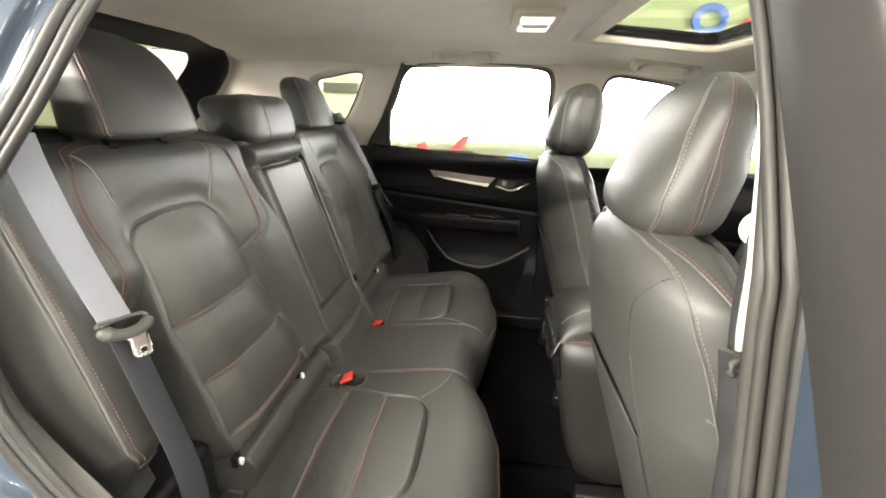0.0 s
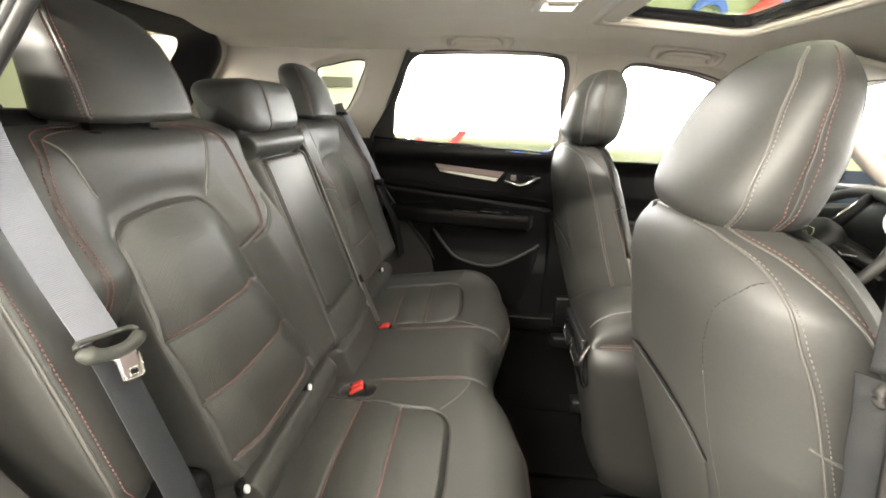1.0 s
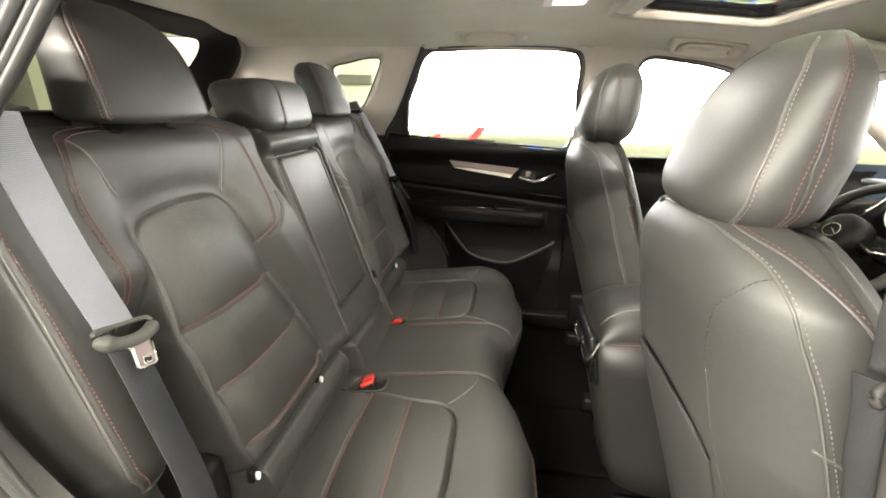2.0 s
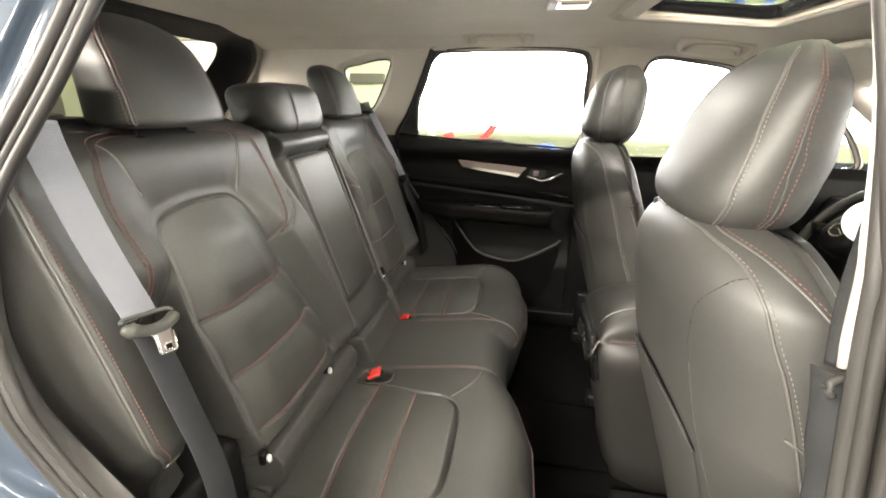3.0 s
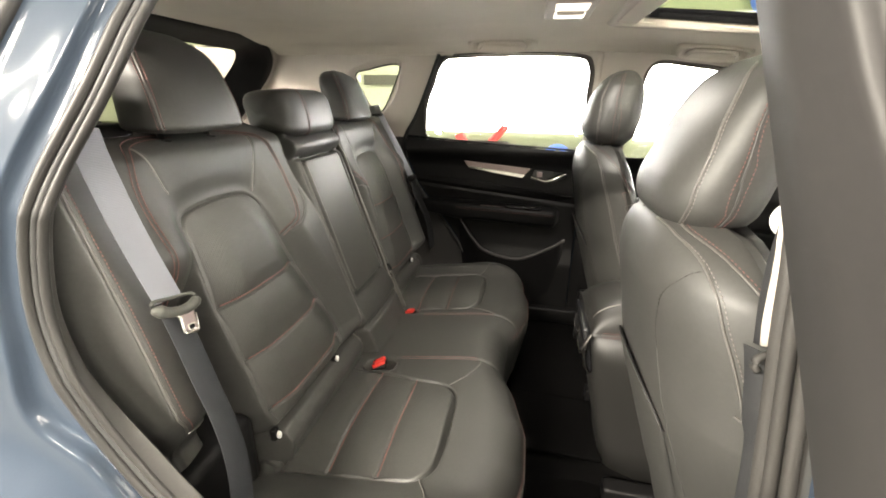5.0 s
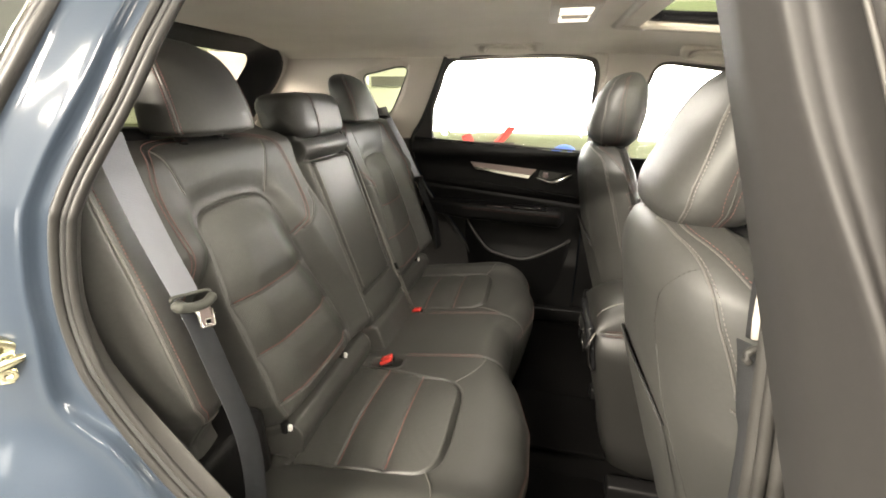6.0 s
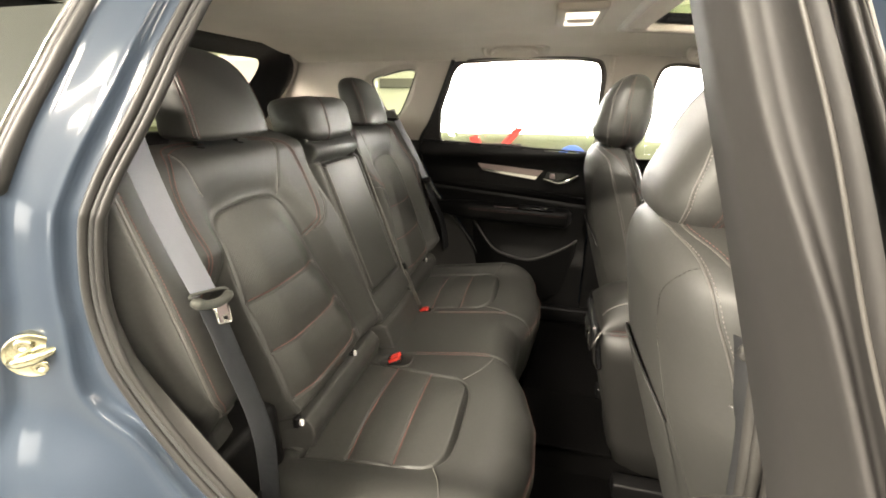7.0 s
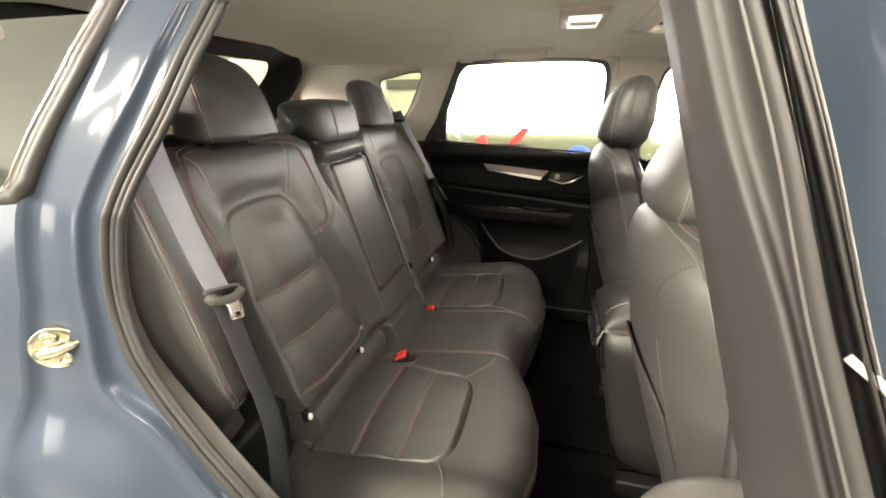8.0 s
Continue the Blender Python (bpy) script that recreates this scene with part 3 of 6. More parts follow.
    plate("centre_pillar_lower", [(0.668, 1.10), (0.80, 1.10), (0.80, 0.35), (0.68, 0.35)], far_side, -0.02, 0, BLACK, car, res=0.01)
    box("far_sill", (0.5, 0.78, 0.37), (1.0, 0.09, 0.07), BLACK, car, 0.01, label="black sill trim")


far_interior()


def far_door(x0, x1, name, label):
    """A closed far-side door seen from inside: lining in relief, armrest, pocket, trim strip, handle, glass."""
    d = thing(name, ((x0 + x1) / 2, 0.8, 0.35), label, "car door", group="far side doors")

    def h(x, z):
        shoulder = 0.030 * np.exp(-(((z - 1.115) / 0.035) ** 2))
        upper = 0.012 * ss(0.90, 0.97, z)
        lower = 0.02 * ss(0.70, 0.60, z)
        line = -0.010 * np.exp(-(((z - (0.985 - 0.10 * (x - 0.1)) + 0.03) / 0.007) ** 2))
        return shoulder + upper + lower + line

    def fn(u, v):
        return np.stack([u, far_side(v) - 0.012 - h(u, v), v], -1)
    edge = np.array(sorted((z, x) for x, z in DOOR_LINE))

    def keep(x, z):
        left = np.interp(z, edge[:, 0], edge[:, 1]) + 0.02 if name == "rear_door" else x0
        topz = 1.168 - 0.055 * (x + 0.1) if name == "rear_door" else 1.118 - 0.03 * (x - 0.8)
        return (x > left) & (z < topz)
    sheet("lining", fn, np.arange(x0, x1 + 0.001, 0.006), np.arange(0.38, 1.18, 0.005), BLACK, d, inside=keep)
    return d


def rear_far_door():
    d = far_door(-0.11, 0.675, "rear_door", "closed black rear car door lining with satin trim strip and pocket")
    w = loop(REAR_WIN)
    # sash and glass
    rim("glass_run", w, far_side, 0.0, 0.0024, FRAME_BROWN, d)
    big = [(x + (x - 0.3) * 0.04, z + (z - 1.31) * 0.06) for x, z in w]
    rim("sash", big, far_side, -0.004, 0.0034, FRAME_BROWN, d, flat=0.6)
    # triangular black garnish at the rear of the window
    tri = [(-0.10, 1.16), (0.005, 1.155), (-0.004, 1.19), (0.010, 1.31), (0.060, 1.42), (0.10, 1.478), (0.075, 1.482), (0.018, 1.37), (-0.045, 1.25), (-0.088, 1.19)]
    slab("corner_garnish", [(x, far_side(z) - 0.012, z) for x, z in tri], (0, 1, 0), 0.02, GREY, d, 0.002, "dark grey corner garnish")
    tube("garnish_edge", spl([(-0.002, far_side(1.18) - 0.016, 1.18), (0.001, far_side(1.25) - 0.016, 1.25), (0.012, far_side(1.32) - 0.016, 1.32)], 20), 0.0045, SHOULDER, d)
    g = slab("window_glass", [(x, far_side(z) + 0.006, z) for x, z in w[::4]], (0, 1, 0), 0.004, CLEAR, d, 0)
    g.visible_shadow = False
    # satin strip
    y = 0.762
    slab("trim_strip", [(0.171, y, 1.074), (0.458, y, 1.050), (0.437, y, 1.026), (0.186, y, 1.053)], (0, -1, 0), 0.009, SATIN, d, 0.002, "satin pinkish metal strip")
    slab("strip_edge", [(0.185, y, 1.052), (0.436, y, 1.025), (0.426, y, 1.011), (0.194, y, 1.042)], (0, -1, 0), 0.013, CHROME, d, 0.002, "bright lower edge of the strip")
    # release handle in its recess
    slab("handle_recess", [(0.474, y, 1.047), (0.585, y, 1.040), (0.612, y, 1.030), (0.597, y, 1.012), (0.535, y, 0.992), (0.460, y, 1.006)], (0, -1, 0), 0.004, GLOSS, d, 0.001)
    tube("handle", spl([(0.460, y - 0.008, 1.017), (0.490, y - 0.012, 1.008), (0.522, y - 0.016, 1.001), (0.556, y - 0.018, 1.010), (0.604, y - 0.012, 1.036)], 24), np.interp(np.linspace(0, 1, 24), [0, 0.3, 0.6, 0.8, 1], [0.003, 0.005, 0.009, 0.008, 0.003]), CHROME, d, "chrome release lever", n=10, up=(0, 1, 0))
    box("lock_button", (0.497, y - 0.005, 1.028), (0.022, 0.010, 0.022), SATIN, d, 0.003, label="dull red lock knob")
    # armrest: a long padded ledge
    zarm = lambda u: 0.857 - 0.035 * (u - 0.1)
    def arm(u, th):
        e = (0.35 + 0.65 * ss(-0.06, 0.16, u)) * (1 - ss(0.565, 0.598, u) ** 2 * 0.98) + 0.004
        c, n = np.cos(th), np.sin(th)
        return np.stack([u, 0.785 - 0.068 * e * np.abs(n) ** 0.5, zarm(u) + 0.041 * (0.55 + 0.45 * e) * np.sign(c) * np.abs(c) ** 0.55], -1)
    sheet("armrest", arm, np.linspace(-0.05, 0.598, 70), np.linspace(0, np.pi, 30), BLACK, d, label="padded black armrest")
    ax = np.linspace(0.14, 0.57, 40)
    for dz in (0.020, 0.014):
        stitches("armrest_stitching", np.stack([ax, 0 * ax + 0.7165, zarm(ax) + dz], 1), RED_THREAD, d)
    tilt = Euler((0, radians(3), 0)).to_matrix()
    box("window_switch", (0.44, 0.736, float(zarm(0.44)) + 0.040), (0.15, 0.036, 0.012), GLOSS, d, 0.004, rot=tilt, label="gloss black switch plate")
    box("switch_key", (0.475, 0.726, float(zarm(0.475)) + 0.047), (0.030, 0.014, 0.006), BLACK, d, 0.002, rot=tilt)
    box("switch_mark", (0.482, 0.718, float(zarm(0.482)) + 0.047), (0.012, 0.003, 0.003), CHROME, d, 0.001, rot=tilt)
    tube("armrest_trim", [(0.255, 0.724, float(zarm(0.255)) + 0.036), (0.36, 0.722, float(zarm(0.36)) + 0.036)], 0.0022, SATIN, d, "thin satin trim line", n=8)
    # line under the upper trim
    tube("upper_seam", [(-0.06, 0.776, 1.0), (0.2, 0.774, 0.985), (0.64, 0.774, 0.932)], 0.003, BLACK, d)
    # map pocket lip
    lip = spl([(0.155, 0.772, 0.812), (0.19, 0.752, 0.765), (0.235, 0.735, 0.712), (0.274, 0.724, 0.679), (0.35, 0.716, 0.656), (0.436, 0.716, 0.650), (0.52, 0.724, 0.682), (0.604, 0.748, 0.725), (0.63, 0.775, 0.735)], 60)
    tube("pocket_lip", lip, 0.007, GREY, d, n=8)
    def pk(u, v):
        i = np.clip((u * 59).astype(int), 0, 59)
        p = lip[i]
        return np.stack([p[..., 0], p[..., 1] + v * 0.03, p[..., 2] - v * 0.24], -1)
    sheet("pocket", pk, np.linspace(0, 1, 60), np.linspace(0, 1, 8), BLACK, d, label="black door pocket")
    tube("belt_line", [(-0.09, far_side(1.17) - 0.014, 1.172), (0.25, far_side(1.15) - 0.012, 1.152), (0.66, far_side(1.13) - 0.012, 1.131)], 0.004, DARK_RUBBER, d)
    return d


rear_far_door()


def front_far_door():
    d = far_door(0.80, 1.75, "front_door", "closed black front car door lining")
    w = loop(FRONT_WIN)
    rim("glass_run", w, far_side, -0.004, 0.003, FRAME_BROWN, d)
    g = slab("window_glass", [(x, far_side(z) + 0.006, z) for x, z in w[::4]], (0, 1, 0), 0.004, CLEAR, d, 0)
    g.visible_shadow = False
    big = [(x + (x - 1.2) * 0.04, z + (z - 1.27) * 0.07) for x, z in w]
    rim("sash", big, far_side, -0.006, 0.011, PILLAR, d, flat=0.6)


front_far_door()


def cant_rail(side, y_off, x0, x1, name):
    """The pale edge of the roof lining above the doors."""
    def fn(u, v):
        z = 1.482 + 0.03 * v - 0.038 * ss(0.7, 1.15, u) - 0.12 * ss(1.1, 1.5, u)
        return np.stack([u, side(z) * (1 - 0.02 * v) + y_off, z], -1)
    sheet(name, fn, np.linspace(x0, x1, 60), np.linspace(0, 1, 6), HEADLINER, car, back=(0, 0.03, 0), label="pale roof rail lining")


cant_rail(far_side, -0.012, -0.05, 1.5, "far_roof_rail")


def front_end():
    """Dashboard, screen pillars and windscreen, as far as they show."""
    t = thing("dashboard", (1.6, 0.0, 0.9), "black dashboard with an instrument hood", "dashboard")
    def top(u, v):
        z = 1.04 - 0.05 * ss(0.2, 0.7, np.abs(v)) - 0.35 * ss(1.58, 1.48, u) + 0.05 * np.exp(-((v - 0.32) / 0.16) ** 2) * ss(1.5, 1.58, u)
        return np.stack([u, v, z], -1)
    sheet("top_pad", top, np.linspace(1.45, 2.0, 40), np.linspace(-0.72, 0.74, 60), BLACK, t, back=(0, 0, -0.4))
    box("centre_screen", (1.57, 0.02, 1.09), (0.02, 0.22, 0.12), GLOSS, t, 0.006, label="gloss black centre screen")
    w = slab("windscreen", [(2.0, -0.70, 1.00), (2.0, 0.72, 1.00), (1.42, 0.60, 1.40), (1.42, -0.56, 1.40)], (0.7, 0, 0.7), 0.005, CLEAR, car, 0)
    w.visible_shadow = False
    for s, y0, y1 in ((1, 0.74, 0.62), (-1, -0.72, -0.58)):
        tube("screen_pillar", [(2.05, y0, 0.96), (1.70, (y0 + y1) / 2 + 0.02 * s, 1.22), (1.38, y1, 1.42)], 0.035, PILLAR, car, "pale screen pillar lining", n=12, smooth_n=20)
    box("bonnet", (2.55, 0, 0.93), (1.0, 1.5, 0.12), PAINT, car, 0.05, label="painted bonnet")
    for y in (-0.36, 0.40):
        v = thing("sun_visor", (1.25, y, 1.44), "pale folded sun visor", "sun visor", group="sun visors")
        box("flap", (1.27, y, 1.435), (0.17, 0.36, 0.018), HEADLINER, v, 0.008, rot=Euler((0, radians(12), 0)).to_matrix())
    m = thing("inner_mirror", (1.35, 0.02, 1.36), "black inner rear view mirror", "mirror")
    box("case", (1.35, 0.02, 1.36), (0.03, 0.22, 0.06), BLACK, m, 0.012)
    tube("stem", [(1.36, 0.02, 1.37), (1.42, 0.02, 1.41)], 0.008, BLACK, m)


front_end()


def steering_wheel():
    c = np.array((1.385, 0.300, 0.945))
    ax = np.array((-0.86, 0.0, 0.51))
    u = np.array((0, 1.0, 0))
    v = np.cross(ax, u)
    t = thing("steering_wheel", tuple(c), "black leather steering wheel with silver spokes and hub ring", "steering wheel")
    th = np.linspace(0, 2 * np.pi, 65)
    pts = c + 0.182 * (np.cos(th)[:, None] * u + np.sin(th)[:, None] * v)
    tube("rim", pts, 0.015, LEATHER, t, n=12)
    rings = []
    for r, h in ((0.062, 0.0), (0.066, 0.012), (0.064, 0.05), (0.056, 0.062), (0.045, 0.066), (0.02, 0.068), (0.002, 0.068)):
        a = np.linspace(0, 2 * np.pi, 40, endpoint=False)
        rings.append(c + ax * h + r * (np.cos(a)[:, None] * u + np.sin(a)[:, None] * v))
    ring_mesh("hub", np.array(rings), BLACK, t, "black airbag hub")
    a = np.linspace(0, 2 * np.pi, 41)
    tube("hub_ring", c + ax * 0.068 + 0.026 * np.cos(a)[:, None] * u + 0.020 * np.sin(a)[:, None] * v, 0.0022, CHROME, t, "chrome oval badge")
    tube("badge_bar", [c + ax * 0.069 + 0.022 * u + 0.008 * v, c + ax * 0.069 - 0.004 * v, c + ax * 0.069 - 0.022 * u + 0.008 * v], 0.002, CHROME, t)
    for k in (0, 180, 270):
        e = radians(k)
        d = math.cos(e) * u + math.sin(e) * v
        tube("spoke", [c + 0.05 * d + ax * 0.02, c + 0.11 * d + ax * 0.012, c + 0.175 * d], [0.02, 0.016, 0.014], BLACK, t, n=10)
        tube("spoke_trim", [c + 0.07 * d + ax * 0.036, c + 0.11 * d + ax * 0.03 + 0.012 * v, c + 0.14 * d + ax * 0.02], 0.0035, CHROME, t, "silver spoke trim")
    col = thing("steering_column", (1.45, 0.30, 0.9), "black steering column shroud with stalks", "steering column")
    tube("shroud", [c - ax * 0.01, c - ax * 0.12, c - ax * 0.3], [0.05, 0.06, 0.07], BLACK, col, n=16)
    for s in (-1, 1):
        tube("stalk", [c - ax * 0.05, c - ax * 0.05 + s * 0.17 * u + 0.02 * v], 0.009, BLACK, col)


steering_wheel()


def instrument_cluster():
    t = thing("instrument_cluster", (1.60, 0.31, 1.0), "black instrument cluster with round dials", "instruments")
    box("hood", (1.57, 0.31, 1.09), (0.12, 0.38, 0.02), BLACK, t, 0.008)
    box("face", (1.60, 0.31, 1.03), (0.02, 0.34, 0.11), GLOSS, t, 0.004)
    for y in (0.215, 0.31, 0.405):
        a = np.linspace(0, 2 * np.pi, 33)
        tube("dial_ring", np.stack([1.588 + 0 * a, y + 0.042 * np.cos(a), 1.03 + 0.042 * np.sin(a)], 1), 0.002, CHROME, t, "chrome dial ring")


instrument_cluster()


def tailgate():
    t = thing("tailgate", (-0.75, 0.02, 0.9), "black tailgate lining round the green-tinted rear window", "tailgate")
    # a thick rounded black surround: outer loop on the body, inner loop at the glass
    def loop_pts(half, z0, z1, fx, r):
        pts = []
        for cy, cz, a0 in ((half - r, z1 - r, 0), (-half + r, z1 - r, 90), (-half + r, z0 + r, 180), (half - r, z0 + r, 270)):
            for k in range(11):
                a = radians(a0 + 9 * k)
                y, z = cy + r * math.cos(a), cz + r * math.sin(a)
                pts.append((fx(z), 0.0 + y, z))
        return np.array(pts)
    fo = lambda z: -0.585 - 0.49 * (1.475 - z + math.hypot(1.475 - z, 0.05))
    fi = lambda z: -0.655 - 0.95 * (1.515 - z)
    mid = lambda k: (lambda z: fo(z) * (1 - k) + fi(z) * k)
    rings = [loop_pts(0.660, 1.02, 1.538, fo, 0.17), loop_pts(0.650, 1.03, 1.532, mid(0.02), 0.17), loop_pts(0.636, 1.05, 1.526, mid(0.14), 0.16), loop_pts(0.605, 1.08, 1.518, mid(0.45), 0.13),
             loop_pts(0.560, 1.11, 1.504, mid(0.8), 0.075), loop_pts(0.535, 1.12, 1.494, mid(1.0), 0.06), loop_pts(0.525, 1.13, 1.489, mid(1.05), 0.055)]
    ring_mesh("window_surround", np.array(rings), BLACK, t, "thick black rounded window surround", caps=False)
    ring_mesh("opening_lining", np.array([loop_pts(0.72, 0.95, 1.60, fo, 0.02), loop_pts(0.69, 1.00, 1.56, fo, 0.10), loop_pts(0.657, 1.022, 1.536, fo, 0.17)]), PILLAR, t, "pale lining round the tailgate opening", caps=False)
    g = slab("rear_glass", loop_pts(0.530, 1.125, 1.491, mid(1.04), 0.05)[::-1], (-1, 0, 0.9), 0.005, TINT, t, 0)
    g.visible_shadow = False
    box("lower_lining", (-1.02, 0.02, 0.74), (0.06, 1.4, 0.80), BLACK, t, 0.02)
    box("roof_end", (-0.66, 0.0, 1.585), (0.12, 1.3, 0.04), BLACK, t, 0.02)
    box("load_side", (-0.68, -0.62, 0.92), (0.62, 0.04, 1.10), BLACK, t, 0.01, label="black load space side")
    s = thing("parcel_shelf", (-0.5, 0.02, 1.08), "black load cover behind the rear backrests", "load cover")
    box("cover", (-0.62, 0.02, 1.10), (0.56, 1.2, 0.02), BLACK, s, 0.006)
    box("cassette", (-0.36, 0.02, 1.12), (0.06, 1.15, 0.05), BLACK, s, 0.015)


tailgate()

# ---- rear seats ----
SL = 0.34
BN = np.array((1.0, 0.0, SL)) / math.hypot(1, SL)


def back_point(y, z, h):
    """A point on the rear backrests: on their leaning plane at height z, h in front of it."""
    return np.stack([-(z - 0.70) * SL + BN[0] * h, y + 0 * h, z + BN[2] * h], -1)


bench = thing("rear_bench", (0.2, 0.0, 0.38), "black leather rear bench with red stitching and perforated channelled seats", "car seat")


def outer_back(c, s, lo, hi, label):
    """A moulded outer rear backrest. c: its middle, s: the sign of its outboard side, lo, hi: its edges."""
    t = bench
    ci = lambda z: s * np.interp(z, [0.70, 0.84, 0.95, 1.13], [0.003, 0.016, 0.034, 0.040])
    wi = lambda z: np.interp(z, [0.68, 0.75, 0.95, 1.13], [0.150, 0.158, 0.130, 0.104])
    ztop = lambda d: 1.138 - 1.1 * d**2
    # seams of the outboard and the inboard wing, as distances from the middle
    arc_out = spl([(0.218, 0.985), (0.226, 1.045), (0.222, 1.11), (0.206, 1.19), (0.186, 1.236), (0.160, 1.254), (0.12, 1.262), (0.06, 1.263)], 60)
    arc_in = spl([(0.085, 1.022), (0.135, 1.052), (0.166, 1.10), (0.178, 1.165), (0.152, 1.230), (0.11, 1.252), (0.06, 1.261)], 50)
    crease_out = spl([(0.168, 1.246), (0.161, 1.215), (0.154, 1.185), (0.149, 1.165)], 18)
    crease_in = spl([(0.114, 1.240), (0.100, 1.200), (0.078, 1.160), (0.064, 1.130)], 18)
    wing_seam = spl([(0.110, 1.026), (0.150, 1.04), (0.190, 1.07), (0.200, 1.10)], 16)

    def h(y, z):
        d = y - c
        o = d * s
        w = wi(z)
        q = d - ci(z)
        a = np.abs(q)
        over = z - ztop(a)
        # signed distance to the panel's rounded outline, below zero inside it
        e1, e2 = a - w, over
        rr = 0.03
        sd = np.minimum(np.maximum(e1 + rr, e2 + rr), 0) + np.hypot(np.maximum(e1 + rr, 0), np.maximum(e2 + rr, 0)) - rr
        inside = ss(0.002, -0.004, sd)
        low = ss(0.690, 0.735, z)
        bol = 0.040 * ss(0.9, 1.45, a / w) * ss(1.20, 1.0, z) * low
        if s < 0:
            # the flank beside the panel falls away under the belt
            fall = ss(0.0, 0.02, o) * ss(1.08, 0.94, z)
            bol = bol * (1 - fall) - 0.095 * fall * ss(1.0, 1.16, a / w)
        bol = bol + 0.018 * ss(0.14, 0.24, o) * ss(1.25, 1.1, z) * ss(0.98, 1.10, z)
        up = 0.016 * ss(1.10, 1.25, z) - 0.004 * np.exp(-(((z - 1.155) / 0.030) ** 2)) * ss(0.15, 0.07, a)
        pad = 0.021 * ss(0.0, 0.075, w - a) * ss(0.0, 0.080, -over) * low - 0.006 * np.exp(-(((sd - 0.012) / 0.020) ** 2)) * ss(1.05, 1.12, z)
        r = bol + up + pad
        # pillowed channels between the stitched seams
        for zz in (0.955, 0.843, 0.735):
            zl = zz + 0.006 * (q / 0.15) ** 2
            fade = ss(0.0, -0.010, sd) * (1.0 if s < 0 else 0.45)
            r = r - fade * (0.0045 * np.exp(-(((z - zl) / 0.0028) ** 2)) + 0.0065 * np.exp(-(((z - zl) / 0.024) ** 2)))
        r = r - (0.005 if s < 0 else 0.0025) * np.exp(-((sd / 0.003) ** 2)) * ss(0.700, 0.712, z)
        for sg, arc, crease in ((s, arc_out, crease_out), (-s, arc_in, crease_in)):
            g = d * sg
            r = r + groove(g, z, [tuple(p) for p in arc[::3]], 0.0028, 0.0035) + groove(g, z, [tuple(p) for p in crease[::3]], 0.0022, 0.0035)
        r = r + groove(-o, z, [tuple(p) for p in wing_seam[::3]], 0.003, 0.004)
        for k in ((0.150, 0.700), (0.172, 0.690)):
            r = r + groove(o, z, [k, (k[0] + 0.022, k[1] - 0.030), (k[0] + 0.026, k[1] - 0.06)], 0.006, 0.005)
        r = r + 0.0004 * np.sin(31 * y + 23 * z) * np.sin(47 * z - 19 * y + 1.3)
        # rolled rims
        r = r - 0.06 * ss(0.025, -0.005, np.minimum(y - lo, hi - y)) ** 2
        edge = (hi if s > 0 else -lo) - np.abs(y)
        r = r - 0.075 * ss(0.085, 0.0, edge) ** 1.5 * ss(1.06, 0.95, z)
        r = r - 0.080 * ss(1.200, 1.295, z) ** 2
        # the gap over the cushion's rear roll
        r = r - 0.020 * np.exp(-(((z - 0.700) / 0.0065) ** 2)) + 0.010 * np.exp(-(((z - 0.665) / 0.022) ** 2)) * ss(0.23, 0.19, o) - 0.012 * ss(0.65, 0.615, z) - 0.06 * ss(0.205, 0.27, o) * ss(0.73, 0.66, z)
        return r

    fn = lambda u, v: back_point(u, v, h(u, v))
    us, vs = np.linspace(lo, hi, 330 if s < 0 else 170), np.linspace(0.60, 1.285, 420 if s < 0 else 220)
    def ins(y, z):
        a = np.abs(y - c - ci(z))
        e1, e2 = a - wi(z) + 0.03, z - ztop(a) + 0.03
        return (np.minimum(np.maximum(e1, e2), 0) + np.hypot(np.maximum(e1, 0), np.maximum(e2, 0)) < 0.03) & (z > 0.703)
    out = lambda y, z: ~ins(y, z) & ~(((y - c) * s > 0.200 - 0.25 * (z - 0.66)) & (z < 0.702))
    t = sheet("backrest", fn, us, vs, LEATHER, t, inside=out, label=label)
    sheet("insert_panel", fn, us, vs, PERF, t, inside=ins, label="perforated black leather panel")
    # solid behind the cover
    bm = bmesh.new()
    y0 = lo + (0.14 if s < 0 else 0.012)
    ring = [(y0, 0.60), (hi - 0.012, 0.60), (hi - 0.012, 1.235), (y0, 1.235)]
    A = [bm.verts.new(tuple(back_point(np.array(y), np.array(z), np.array(-0.055)))) for y, z in ring]
    B = [bm.verts.new(tuple(back_point(np.array(y), np.array(z), np.array(-0.13)))) for y, z in ring]
    bm.faces.new(A)
    bm.faces.new(B[::-1])
    for i in range(4):
        j = (i + 1) % 4
        bm.faces.new((A[j], A[i], B[i], B[j]))
    part("core", bm, BLACK, t, "black carpeted rear of the backrest", smooth=False)
    for sg, arc, crease in ((s, arc_out, crease_out), (-s, arc_in, crease_in)):
        tn = np.gradient(arc, axis=0)
        nn = np.stack([tn[:, 1], -tn[:, 0]], 1) / np.linalg.norm(tn, axis=1, keepdims=True)
        for off in (0.0045, -0.0045):
            cur = arc + nn * off
            stitches("red_stitching", fn(c + sg * cur[:, 0], cur[:, 1]) + BN * 0.0008, RED_THREAD, t, 0.007, 0.0046, 0.0012)
        tube("crease_piping", fn(c + sg * crease[:, 0], crease[:, 1]) + BN * 0.0008, 0.0013, EDGE, t)
    tube("wing_piping", fn(c - s * wing_seam[:, 0], wing_seam[:, 1]) + BN * 0.0010, 0.0014, PIPE, t)
    for zz in (0.955, 0.843, 0.735):
        w = float(wi(zz)) - 0.012
        cc = c + float(ci(zz))
        ys = np.linspace(cc - w, cc + w, 60)
